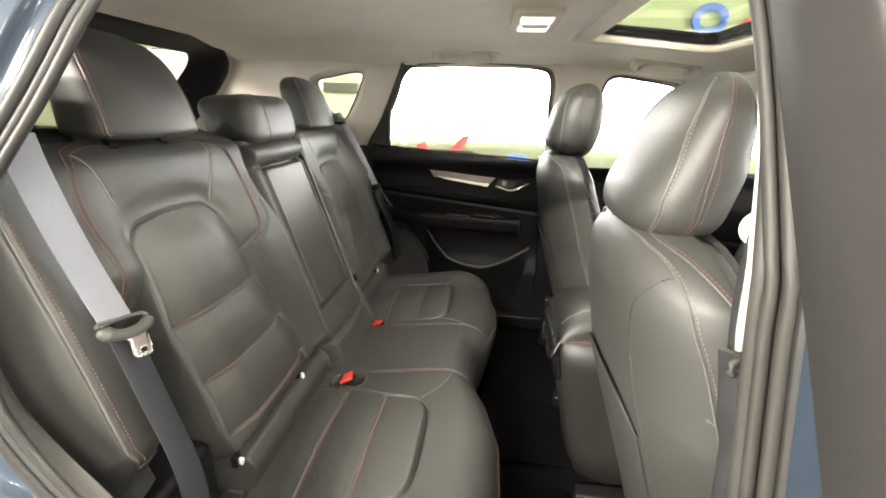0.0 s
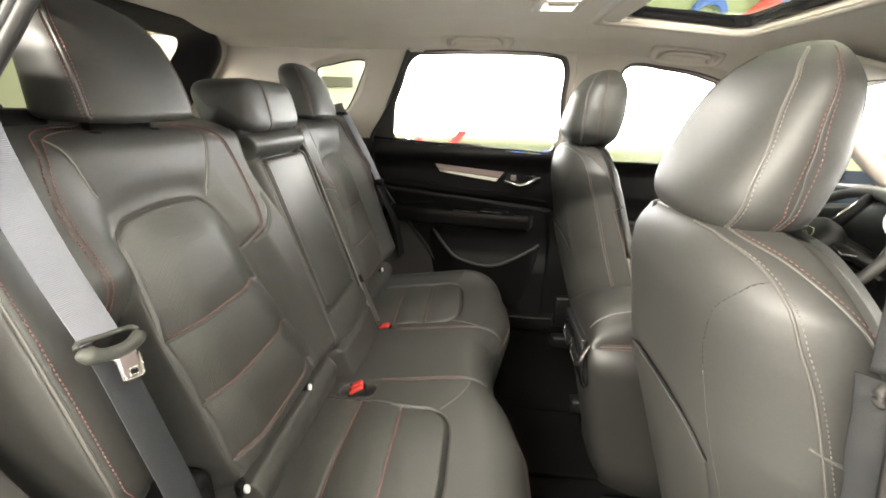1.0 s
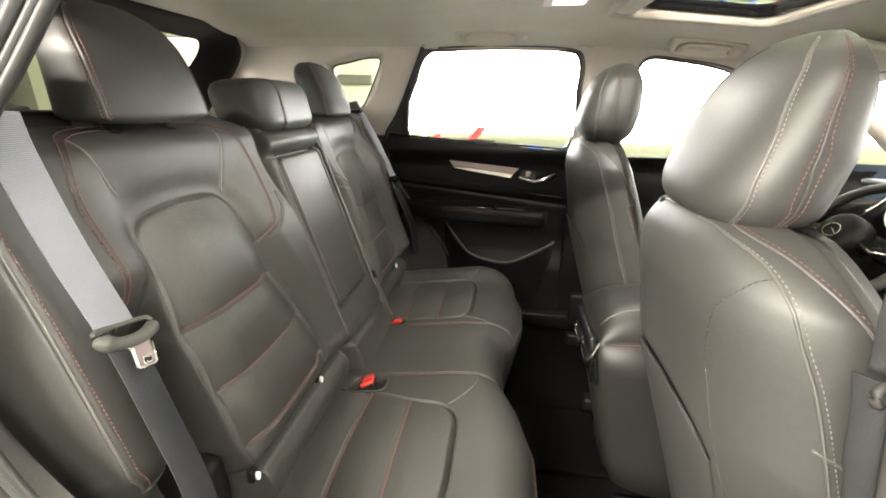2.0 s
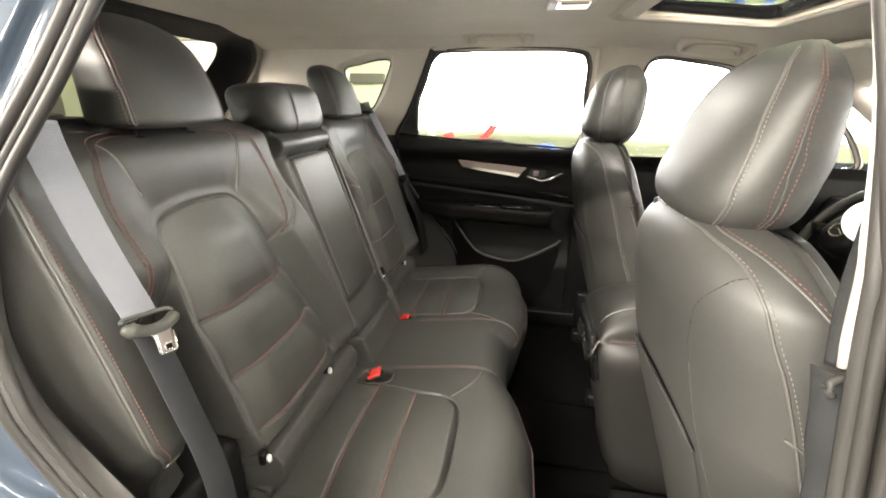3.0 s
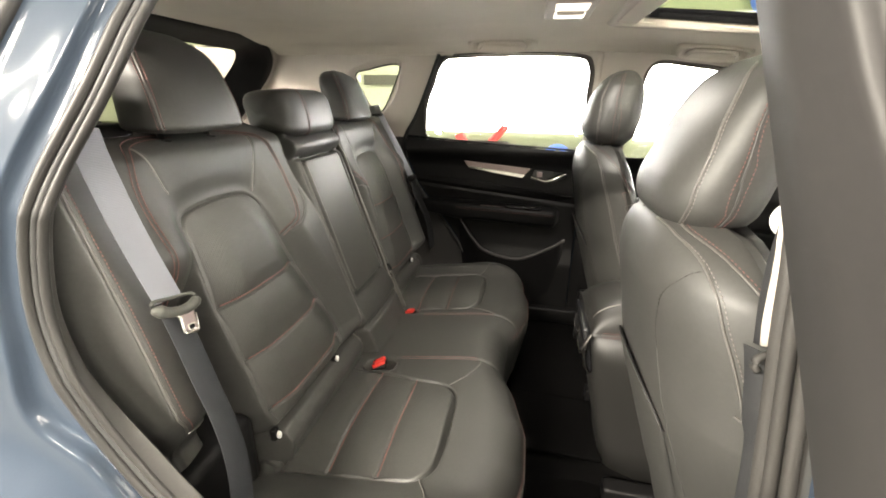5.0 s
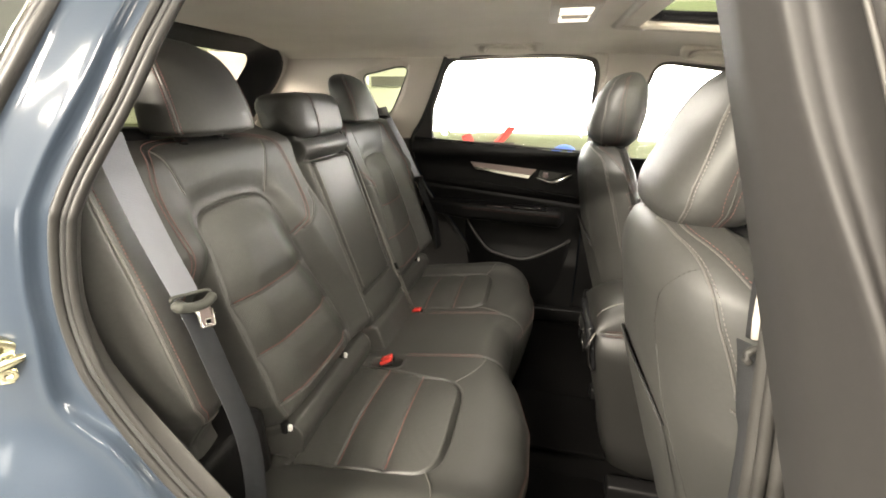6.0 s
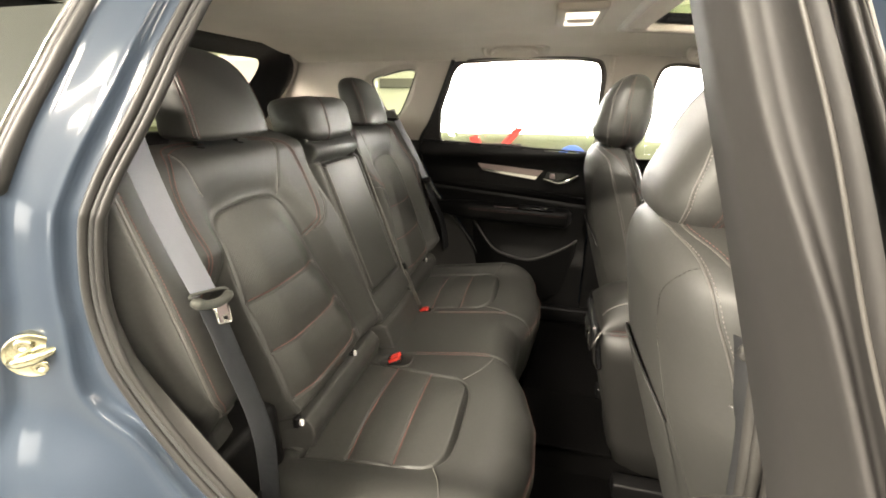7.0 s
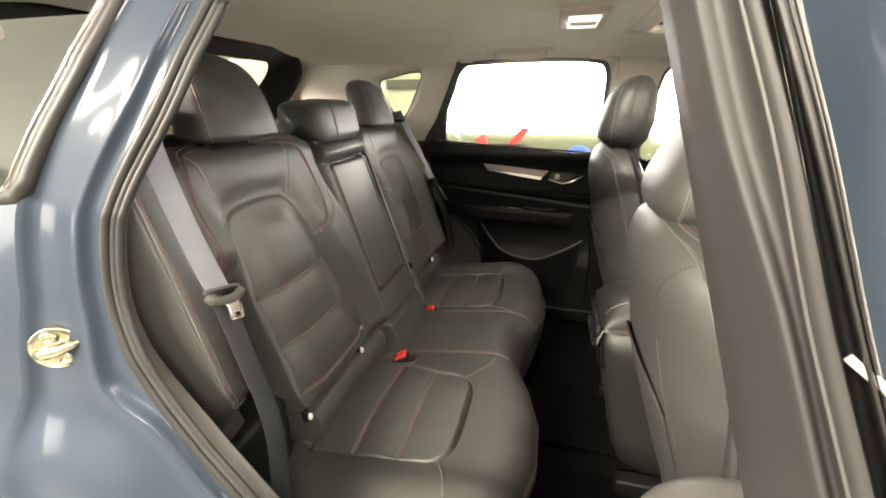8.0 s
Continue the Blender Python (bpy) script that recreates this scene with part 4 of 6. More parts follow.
        zl = zz + 0.006 * ((ys - cc) / 0.15) ** 2
        stitches("channel_stitching", fn(ys, zl + 0.003) + BN * 0.0012, RED_THREAD, t, 0.0065, 0.0056, 0.0017)
    # slim piping along the rolled edge
    zs = np.linspace(0.62, 1.24, 60)
    tube("edge_piping", fn(0 * zs + c - s * 0.214, zs) + BN * 0.001, 0.0020, PIPE, t)


def rear_headrest(c, width, z0, height, label):
    """A moulded rear headrest with stitched gussets and two posts."""
    t = thing("rear_headrest", (-0.22, c, z0), label, "headrest", group="rear headrests")
    n = 56
    cx, cy = superell(n, 3.4)
    vs = np.linspace(0, 1, 36)
    up = np.array((-0.30, 0, 1.0))

    def P(k, v):
        rnd = np.sqrt(1 - np.maximum(0, (0.10 - v) / 0.10) ** 2.5 * 0.9996) * (1 - np.maximum(0, (v - 0.55) / 0.45) ** 3.2 * 0.9996) ** (1 / 2.1)
        w = width / 2 * (1.0 - 0.14 * ss(0.1, 1.0, v)) * (0.90 + 0.10 * rnd)
        dep = (0.062 - 0.018 * v) * rnd
        x = -0.062 + 0.012 * np.sin(np.pi * v)
        return np.array((-0.195, c, z0)) + up * height * v + np.array((x + 0.058, 0, 0)) + np.stack([dep * cx[k], w * rnd * cy[k], 0 * cx[k]], -1)
    k = np.arange(n)
    rings = np.array([P(k, v) for v in vs])
    ring_mesh("cushion", rings, LEATHER, t, "black leather cushion")
    for sg in (1, -1):
        # the gusset seam runs where the front face turns into the side
        kk = [i for i in range(n) if cx[i] > 0.62 and sg * cy[i] > 0]
        kk = max(kk, key=lambda i: sg * cy[i])
        line = np.array([P(np.array([kk]), v)[0] for v in np.linspace(0.06, 0.90, 40)])
        nrm = np.array((0.6, sg * 0.8, 0))
        tube("seam_piping", line + nrm * 0.0004, 0.0022, PIPE, t)
        for off in (-0.005, 0.005):
            stitches("red_stitching", line + np.array((0.8, -sg * 0.6, 0)) * off + nrm * 0.0016, RED_THREAD, t, 0.007, 0.004)
    for sg in (1, -1):
        y = c + sg * min(0.06, width * 0.25)
        tube("post", [(-0.215, y, z0 + 0.02), (-0.200, y, z0 - 0.06)], 0.006, CHROME, t, n=10)
        rings = []
        a = np.linspace(0, 2 * np.pi, 20, endpoint=False)
        for r, zz in ((0.016, -0.028), (0.018, -0.016), (0.012, -0.008)):
            rings.append(np.stack([-0.205 + r * np.cos(a), y + r * np.sin(a), z0 + zz + 0 * a], 1))
        ring_mesh("post_guide", np.array(rings), BLACK, t)
    return t


outer_back(-0.312, -1, -0.60, -0.082, "black leather rear backrest with red stitching and perforated channels")
outer_back(0.385, 1, 0.212, 0.70, "black leather rear backrest beside the closed far door")
rear_headrest(-0.339, 0.224, 1.258, 0.178, "black leather rear headrest with red-stitched gusset seams")
rear_headrest(0.408, 0.222, 1.246, 0.168, "black leather rear headrest beside the quarter window")


def release_bezel():
    """The black corner trim behind the near backrest's shoulder, with its release lever."""
    box("release_bezel", (-0.300, -0.505, 1.260), (0.13, 0.17, 0.040), BLACK, bench, 0.012, label="black corner trim behind the shoulder")
    box("release_lever", (-0.262, -0.500, 1.283), (0.045, 0.065, 0.008), SHOULDER, bench, 0.003, rot=Euler((0.05, 0.16, 0.25)).to_matrix(), label="grey backrest release lever")


release_bezel()


def centre_back():
    t = bench
    lo, hi = -0.074, 0.205
    outline = [(-0.040, 0.785), (0.175, 0.785), (0.178, 1.15), (0.165, 1.168), (-0.03, 1.168), (-0.043, 1.15), (-0.040, 0.785)]

    def h(y, z):
        r = 0.014 + 0.010 * (1 - ((y - 0.065) / 0.14) ** 2)
        r = r + groove(y, z, outline, 0.022, 0.0042)
        r = r - 0.012 * np.exp(-(((z - 1.172) / 0.008) ** 2)) - 0.008 * np.exp(-(((z - 1.225) / 0.006) ** 2))
        r = r + 0.012 * np.exp(-(((z - 1.198) / 0.018) ** 2))
        r = r - 0.05 * ss(0.016, -0.004, np.minimum(y - lo, hi - y)) ** 2
        r = r + 0.012 * ss(0.78, 0.72, z) - 0.016 * np.exp(-(((z - 0.692) / 0.008) ** 2))
        r = r - 0.09 * ss(1.215, 1.27, z) ** 2
        return r
    fn = lambda u, v: back_point(u, v, h(u, v))
    us, vs = np.linspace(lo, hi, 200), np.linspace(0.60, 1.265, 300)
    ins = lambda y, z: in_poly(y, z, outline)
    t = sheet("centre_backrest", fn, us, vs, LEATHER, t, inside=lambda y, z: ~ins(y, z), label="narrow centre backrest with a folded armrest")
    sheet("armrest_panel", fn, us, vs, LEATHER, t, inside=ins, label="folded armrest panel")
    for y in (-0.0335, -0.053):
        line = np.array([(y, z) for z in np.linspace(0.80, 1.158, 50)])
        tube("edge_piping", fn(line[:, 0], line[:, 1]) + BN * 0.001, 0.0018, PIPE, t)
    slab("side_plate", [tuple(back_point(np.array(0.208), np.array(z), np.array(k))) for z, k in ((0.62, 0.035), (1.24, 0.01), (1.24, -0.08), (0.62, -0.08))], (0, 1, 0), 0.004, PIPE, t, 0, "pale metal edge of the split")
    zs = np.linspace(0.66, 1.23, 60)
    tube("split_edge", back_point(0 * zs + 0.2035, zs, np.interp(zs, [0.66, 1.15, 1.23], [0.020, 0.020, 0.002])), 0.0026, EDGE, t, "pale edge strip of the split", n=8)
    bm = bmesh.new()
    ring = [(lo + 0.01, 0.60), (hi - 0.01, 0.60), (hi - 0.01, 1.22), (lo + 0.01, 1.22)]
    A = [bm.verts.new(tuple(back_point(np.array(y), np.array(z), np.array(-0.05)))) for y, z in ring]
    B = [bm.verts.new(tuple(back_point(np.array(y), np.array(z), np.array(-0.13)))) for y, z in ring]
    bm.faces.new(A)
    bm.faces.new(B[::-1])
    for i in range(4):
        j = (i + 1) % 4
        bm.faces.new((A[j], A[i], B[i], B[j]))
    part("core", bm, BLACK, t, smooth=False)
    # low wide headrest folded onto the backrest
    hr = thing("rear_headrest", (-0.2, 0.1, 1.24), "low wide black leather centre headrest", "headrest", group="rear headrests")
    n = 56
    cx, cy = superell(n, 4.2)
    rings = []
    for q in np.linspace(0, 1, 30):
        rnd = (1 - abs(2 * q - 1) ** 6) ** (1 / 2.4) * 0.985 + 0.015
        y = -0.085 + 0.293 * q
        rings.append(np.stack([-0.215 + 0.068 * rnd * cx - 0.25 * 0.05 * cy, y + 0 * cx, 1.284 + 0.060 * rnd * cy + 0.02 * cx * 0.2], -1))
    ring_mesh("cushion", np.array(rings), LEATHER, hr)
    for j in (10,):
        loopc = np.array(rings[j])
        cen = loopc.mean(0)
        sel = [i for i in range(n) if cx[i] > -0.3]
        sel = sorted(sel, key=lambda i: math.atan2(cy[i], cx[i]))
        tube("seam_piping", loopc[sel] + (loopc[sel] - cen) * 0.002, 0.0014, LEATHER, hr)
        for dy in (-0.006, 0.006):
            stitches("red_stitching", loopc[sel] + (loopc[sel] - cen) * 0.012 + np.array((0, dy, 0)), RED_THREAD, hr, 0.007, 0.004, 0.0007)
    for y in (0.02, 0.11):
        tube("post", [(-0.215, y, 1.26), (-0.20, y, 1.20)], 0.006, CHROME, hr, n=10)
    return t


centre_back()


def side_bolster(s, y_in, y_s0, y_out, fwd, label):
    """The fixed cushion between a backrest and the door opening, with a stitched edge."""
    t = thing("side_bolster", (-0.05, s * y_s0, 0.75), label, "car seat", group="side bolsters")

    def prof(u, v):
        # u: 0 at the inner edge over the seam to 1 at the back of the side; v: height
        z = v
        k = ss(0.80, 0.90, z)
        front = fwd + 0.010 * ss(1.25, 0.95, z)
        bow = 0.012 * np.sin(np.pi * np.clip(u / 0.42, 0, 1))
        a = np.clip((u - 0.42) / 0.58, 0, 1)
        y_seam = y_s0 + np.interp(z, [0.84, 0.88, 0.95, 1.05, 1.2], [0.003, 0.024, 0.019, 0.011, 0.0])
        y = np.where(u < 0.42, y_in + (y_seam - y_in) * u / 0.42, y_seam + (y_out - y_seam) * np.sin(np.minimum(a * 1.25, 1) * np.pi / 2))
        hh = np.where(u < 0.42, front + bow * 0.5 - 0.030 * (1 - np.clip(u / 0.42, 0, 1)) - 0.035 * (1 - ss(0, 0.16, u)), front - 0.27 * a**1.4)
        hh = hh - 0.004 * np.exp(-(((u - 0.42) / 0.018) ** 2))
        # rounded foot
        hh = hh - 0.10 * (1 - k) ** 2 * 0.8
        return back_point(s * y, z, hh)
    sheet("cover", prof, np.linspace(0, 0.52, 50), np.linspace(0.78, 1.30, 70), LEATHER, t)
    sheet("side_cover", prof, np.linspace(0.52, 1, 24), np.linspace(0.78, 1.30, 70), LEATHER, t, label="black leather side")
    zs = np.linspace(0.845, 1.27, 90)
    line = prof(0 * zs + 0.42, zs)
    stitches("red_stitching", prof(0 * zs + 0.385, zs) + BN * 0.001, RED_THREAD, t, 0.0075, 0.0045)
    tube("edge_piping", line + BN * 0.001, 0.002, PIPE, t)
    foot = np.array([prof(np.array(u), np.array(0.845 - 0.02 * math.sin(math.pi * (0.42 - u) / 0.42 * 0.5))) for u in np.linspace(0.42, 0.05, 20)])
    tube("foot_piping", foot + BN * 0.002, 0.002, PIPE, t)


side_bolster(-1, 0.565, 0.645, 0.704, 0.052, "black leather side bolster with a red-stitched edge")
side_bolster(1, 0.68, 0.74, 0.77, 0.0, "black leather side bolster beside the far door")


def cushion():
    t = bench
    # profile from the back over the top and down the front
    prof = spl([(-0.10, 0.585), (0.0, 0.612), (0.20, 0.640), (0.36, 0.658), (0.43, 0.652), (0.475, 0.622), (0.49, 0.57), (0.475, 0.48), (0.455, 0.38)], 200)
    seg = np.concatenate([[0], np.cumsum(np.linalg.norm(np.diff(prof, axis=0), axis=1))])
    nrm = np.gradient(prof, axis=0)
    nrm = np.stack([-nrm[:, 1], nrm[:, 0]], 1)
    nrm /= np.linalg.norm(nrm, axis=1, keepdims=True)

    def base(u, y, h):
        x = np.interp(u, seg, prof[:, 0])
        z = np.interp(u, seg, prof[:, 1])
        nx = np.interp(u, seg, nrm[:, 0])
        nz = np.interp(u, seg, nrm[:, 1])
        fr = np.interp(np.abs(y), [0, 0.09, 0.16, 0.28, 0.40, 0.52, 0.60, 0.68], [0.42, 0.425, 0.455, 0.485, 0.485, 0.455, 0.42, 0.37]) / 0.485
        k = ss(0.05, 0.5, x)
        x = x * (1 + (fr - 1) * k)
        return np.stack([x + nx * h, y + 0 * x, z + nz * h], -1)

    def panel_sd(side, x):
        """Signed distance to a seat panel's outline with rounded front corners, below zero inside."""
        rr = 0.055
        e1, e2 = side + rr, x - 0.322 + rr
        return np.maximum(np.minimum(np.maximum(e1, e2), 0) + np.hypot(np.maximum(e1, 0), np.maximum(e2, 0)) - rr, -x)

    ulen = lambda x: np.interp(x, prof[:120, 0], seg[:120])

    # the near seat panel widens towards the back: the grid follows its edge
    def warp(u, v):
        x = np.interp(u, seg[:140], prof[:140, 0])
        k = np.clip(1 - np.abs(-v - 0.203) / 0.10, 0, 1)
        return v + 0.055 * ss(0.32, 0.0, x) * k

    def h(u, v):
        a = np.abs(v)
        y = warp(u, v)
        x = np.interp(u, seg[:140], prof[:140, 0])
        d = np.abs(a - 0.348)
        inner = np.where(a < 0.348, 0.145, 0.147)
        sd = panel_sd(d - inner, x)
        ins = ss(0.0, -0.010, sd)
        r = -0.002 * ins
        r = r + 0.016 * ins * (1 - (d / 0.15) ** 2)
        for xx in (0.102, 0.207):
            r = r - ins * ss(0.0, 0.012, x) * (0.0045 * np.exp(-(((x - xx) / 0.0028) ** 2)) + 0.0060 * np.exp(-(((x - xx) / 0.024) ** 2)))
        r = r - 0.008 * np.exp(-((sd / 0.0030) ** 2)) * ss(-0.01, 0.0, x)
        # rear roll behind the panels
        r = r - 0.008 * np.exp(-(((x - 0.0) / 0.0045) ** 2)) * ss(0.01, -0.006, d - inner)
        r = r + 0.016 * np.exp(-(((x + 0.035) / 0.022) ** 2)) * ss(0.02, -0.02, d - 0.15)
        for k in (0.462, 0.480):
            r = r - 0.007 * np.exp(-(((d + 0.348 - k - 0.10 * (x + 0.035)) / 0.0045) ** 2)) * np.exp(-(((x + 0.03) / 0.026) ** 2)) * (a > 0.348)
        # bolsters and the flat centre place between its two seams
        r = r + 0.020 * np.exp(-(((a - 0.56) / 0.05) ** 2))
        sm = np.minimum(np.abs(y + 0.092), np.abs(y - 0.165))
        r = r - 0.004 * np.exp(-((sm / 0.004) ** 2)) * ss(0.10, 0.14, x)
        # outer roll
        r = r - 0.20 * ss(0.60, 0.735, a) ** 2
        # buckle wells
        r = r - 0.034 * np.exp(-((((x - 0.085) / 0.040) ** 4) + (((y + 0.128) / 0.024) ** 4)))
        r = r - 0.020 * np.exp(-((((x - 0.085) / 0.025) ** 4) + (((y - 0.188) / 0.014) ** 4)))
        return r

    fn = lambda u, v: base(u, warp(u, v), h(u, v))
    us = np.linspace(0, seg[-1], 340)
    vs = np.unique(np.concatenate([np.linspace(-0.71, 0.71, 600), [-0.203, 0.203, -0.495, 0.495]]))

    def ins(u, y):
        x = np.interp(u, seg[:140], prof[:140, 0])
        a = np.abs(y)
        d = np.abs(a - 0.348)
        inner = np.where(a < 0.348, 0.145, 0.147)
        return (panel_sd(d - inner, x) < 0) & (u < seg[120])
    t = sheet("cushion", fn, us, vs, LEATHER, t, inside=lambda u, y: ~ins(u, y))
    for sg, n in ((-1, "near"), (1, "far")):
        sheet("seat_panel", fn, us, vs, PERF, t, inside=lambda u, y, sg=sg: ins(u, y) & (y * sg > 0), label="perforated black leather seat panel")
        for xx in (0.102, 0.207):
            ys = sg * np.linspace(0.20, 0.485, 50)
            P = fn(0 * ys + ulen(xx + 0.003), ys) + np.array((0, 0, 0.0012))
            stitches("channel_stitching", P, RED_THREAD, t, 0.0065, 0.0056, 0.0017)
        # red stitched seam along the centre place, curving over the front
        us2 = np.linspace(ulen(0.135), ulen(0.40), 60)
        for off in (0.005, -0.005):
            P = fn(us2, 0 * us2 + (-0.092 if sg < 0 else 0.165) + off) + np.array((0, 0, 0.0012))
            stitches("red_stitching", P, RED_THREAD, t, 0.007, 0.0045)
        # pale seam from the panel's corner to the centre seam
        k = spl([(0.305, 0.206), (0.345, 0.17), (0.385, 0.128), (0.405, 0.10)] if sg < 0 else [(0.305, 0.206), (0.34, 0.196), (0.375, 0.182), (0.40, 0.17)], 30)
        tube("corner_seam", fn(np.interp(k[:, 0], prof[:140, 0], seg[:140]), sg * k[:, 1]) + np.array((0, 0, 0.0008)), 0.0016, PIPE, t)
        k = spl([(0.300, 0.488), (0.33, 0.53), (0.36, 0.58)], 30)
        tube("corner_seam", fn(np.interp(k[:, 0], prof[:140, 0], seg[:140]), sg * k[:, 1]) + np.array((0, 0, 0.0008)), 0.0016, PIPE, t)
        # stitched seam along the front lower edge
        ys = sg * np.linspace(0.12, 0.66, 110)
        for off in (0.0, 0.009):
            P = fn(0 * ys + seg[146] + off, ys)
            stitches("front_stitching", P + np.array((0.0012, 0, 0.0008)), GREY_THREAD if off else RED_THREAD, t, 0.0075, 0.0045)
    bm = bmesh.new()
    bmesh.ops.create_cube(bm, size=1)
    bmesh.ops.transform(bm, matrix=Matrix.Translation((0.17, 0, 0.455)) @ Matrix.Diagonal((0.5, 1.30, 0.23, 1)), verts=bm.verts)
    part("base", bm, BLACK, t, "black base under the cushion", smooth=False)


cushion()


def isofix_tag(y):
    t = thing("anchor_tag", (0.0, y, 0.70), "small white child seat anchor tag in the seat gap", "tag", group="anchor tags")
    a = np.linspace(0, 2 * np.pi, 16, endpoint=False)
    rings = []
    for r, k in ((0.0048, -0.004), (0.0051, 0.0), (0.0043, 0.0025), (0.0008, 0.003)):
        rings.append(np.stack([0.006 + k + 0 * a, y + r * np.cos(a), 0.697 + r * 1.7 * np.sin(a)], 1))
    ring_mesh("disc", np.array(rings), WHITE, t)
    box("loop", (-0.006, y, 0.697), (0.012, 0.016, 0.026), BLACK, t, 0.003)


for y in (-0.482, -0.222, 0.222, 0.482):
    isofix_tag(y)


def buckle(x, y, z, s, both, k0=1.0):
    t = thing("belt_buckle", (x, y, z), "red-buttoned black belt buckle in its well in the cushion", "belt buckle", group="belt buckles")
    a = np.linspace(0, 2 * np.pi, 32, endpoint=False)
    cx, cy = superell(32, 3.0)
    rings = []
    for k, zz in ((1.14, 0.006), (1.06, 0.010), (0.96, 0.004), (0.86, -0.016)):
        rings.append(np.stack([x + 0.044 * k0 * k * cx, y + 0.028 * k0 * k * cy, z + zz + 0.10 * 0.044 * k * cx], 1))
    ring_mesh("well_rim", np.array(rings), LEATHER, t, "black leather-edged well")
    R = Euler((radians(-12 * s), radians(-24), radians(18 * s))).to_matrix()
    for dy in ((-0.011, 0.011) if both else (0.0,)):
        o = R @ Vector((0.0, dy, 0.0))
        c = Vector((x - 0.006, y, z + 0.010)) + o
        box("body", c - R @ Vector((0.0, 0, 0.006)), (0.044, 0.020, 0.014), BLACK, t, 0.004, rot=R)
        box("button", c + R @ Vector((0.004, 0, 0.003)), (0.036, 0.018, 0.012), RED, t, 0.004, rot=R, label="red release button")
        box("slot", c + R @ Vector((-0.008, 0, 0.0095)), (0.004, 0.014, 0.002), BLACK, t, 0.0005, rot=R)


buckle(0.085, -0.128, 0.616, 1, True)
buckle(0.085, 0.186, 0.612, -1, False, 0.55)


# ---- rear seat belts ----
def rear_belt():
    t = thing("seat_belt", (-0.05, -0.6, 1.04), "grey rear seat belt with chrome tongue over the side bolster", "seat belt", group="rear seat belts")
    up = spl([(-0.130, -0.592, 1.285), (-0.109, -0.603, 1.242), (-0.078, -0.607, 1.15), (-0.045, -0.604, 1.050)], 40)
    wv = np.array((0.10, 1.0, -0.10))
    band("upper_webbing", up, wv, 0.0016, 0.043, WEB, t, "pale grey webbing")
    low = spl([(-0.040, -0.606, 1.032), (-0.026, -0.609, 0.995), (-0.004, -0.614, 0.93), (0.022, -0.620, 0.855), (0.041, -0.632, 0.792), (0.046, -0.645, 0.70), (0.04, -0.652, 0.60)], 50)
    # same webbing below the tongue, coloured darker for the shade there
    band("lower_webbing", low, np.array((0.10, 1.0, -0.50)), 0.0016, 0.046, SHADED_WEB, t, "grey webbing falling to the sill, shade put into its colour")
    # guide: a moulded bar with a lump at each end and a thin loop behind the webbing
    R = Matrix(((0.94, 0.16, -0.30), (-0.08, 0.96, 0.26), (0.33, -0.22, 0.92)))
    c = Vector((-0.036, -0.603, 1.040))
    on = lambda a, b, k: tuple(c + R @ Vector((k, a, b)))
    bar = spl([on(-0.034, 0.006, 0.004), on(-0.030, 0.000, 0.006), on(-0.014, -0.006, 0.007), on(0.008, -0.006, 0.007), on(0.024, 0.000, 0.006), on(0.031, 0.008, 0.004)], 44)
    q = np.linspace(0, 1, 44)
    tube("tongue_body", bar, 0.0082 * np.interp(q, [0, 0.04, 0.14, 0.3, 0.7, 0.9, 0.97, 1], [0.3, 0.85, 1.15, 0.92, 0.92, 1.0, 0.8, 0.3]), TONGUE, t, "dark grey plastic tongue body", n=14, flat=1.0)
    tube("tongue_loop", [on(-0.033, 0.008, 0.000), on(-0.028, 0.013, -0.002), on(0.0, 0.014, -0.003), on(0.026, 0.015, -0.002), on(0.032, 0.010, 0.001)], 0.0030, TONGUE, t, n=8, smooth_n=24)
    # metal tongue with its square eye
    fr = [on(-0.010, -0.010, 0.006), on(-0.003, -0.016, 0.007), on(-0.002, -0.038, 0.008), on(0.001, -0.041, 0.008), on(0.017, -0.041, 0.008), on(0.020, -0.038, 0.008), on(0.020, -0.014, 0.007)]
    tube("tongue_frame", fr, 0.0024, CHROME, t, "chrome tongue", n=8)
    slab("tongue_plate", [on(-0.006, -0.010, 0.005), on(0.020, -0.010, 0.005), on(0.019, -0.040, 0.006), on(-0.001, -0.040, 0.006)], R @ Vector((1, 0, 0)), 0.002, SATIN, t, 0.0005)
    eye = [on(0.005, -0.029, 0.0085), on(0.014, -0.029, 0.0085), on(0.014, -0.037, 0.0085), on(0.005, -0.037, 0.0085)]
    tube("tongue_eye", eye + eye[:1], 0.0016, CHROME, t)
    slab("eye_gap", eye, R @ Vector((1, 0, 0)), 0.0008, BLACK, t, 0)
    # far belt
    f = thing("seat_belt", (-0.1, 0.72, 1.1), "grey rear seat belt on the far backrest", "seat belt", group="rear seat belts")
    p = spl([(-0.150, 0.600, 1.262), (-0.130, 0.612, 1.215), (-0.096, 0.648, 1.128), (-0.056, 0.690, 1.008)], 30)
    band("webbing", p, np.array((0.55, 0.6, 0.2)), 0.0016, 0.026, WEB, f)
    box("tongue_guide", (-0.050, 0.694, 0.998), (0.03, 0.05, 0.022), BLACK, f, 0.006)
    slab("tongue_plate", [(-0.055, 0.668, 0.985), (-0.055, 0.70, 0.985), (-0.045, 0.695, 0.95), (-0.045, 0.673, 0.95)], (1, 0, 0.3), 0.003, CHROME, f, 0.0005)
    low = spl([(-0.050, 0.694, 0.99), (-0.022, 0.712, 0.90), (0.010, 0.745, 0.80), (0.03, 0.75, 0.66)], 30)
    band("lower_webbing", low, np.array((0.3, 1.0, 0.1)), 0.0016, 0.046, DARK_WEB, f)
    box("belt_bezel", (-0.168, 0.596, 1.262), (0.05, 0.045, 0.012), BLACK, f, 0.006)
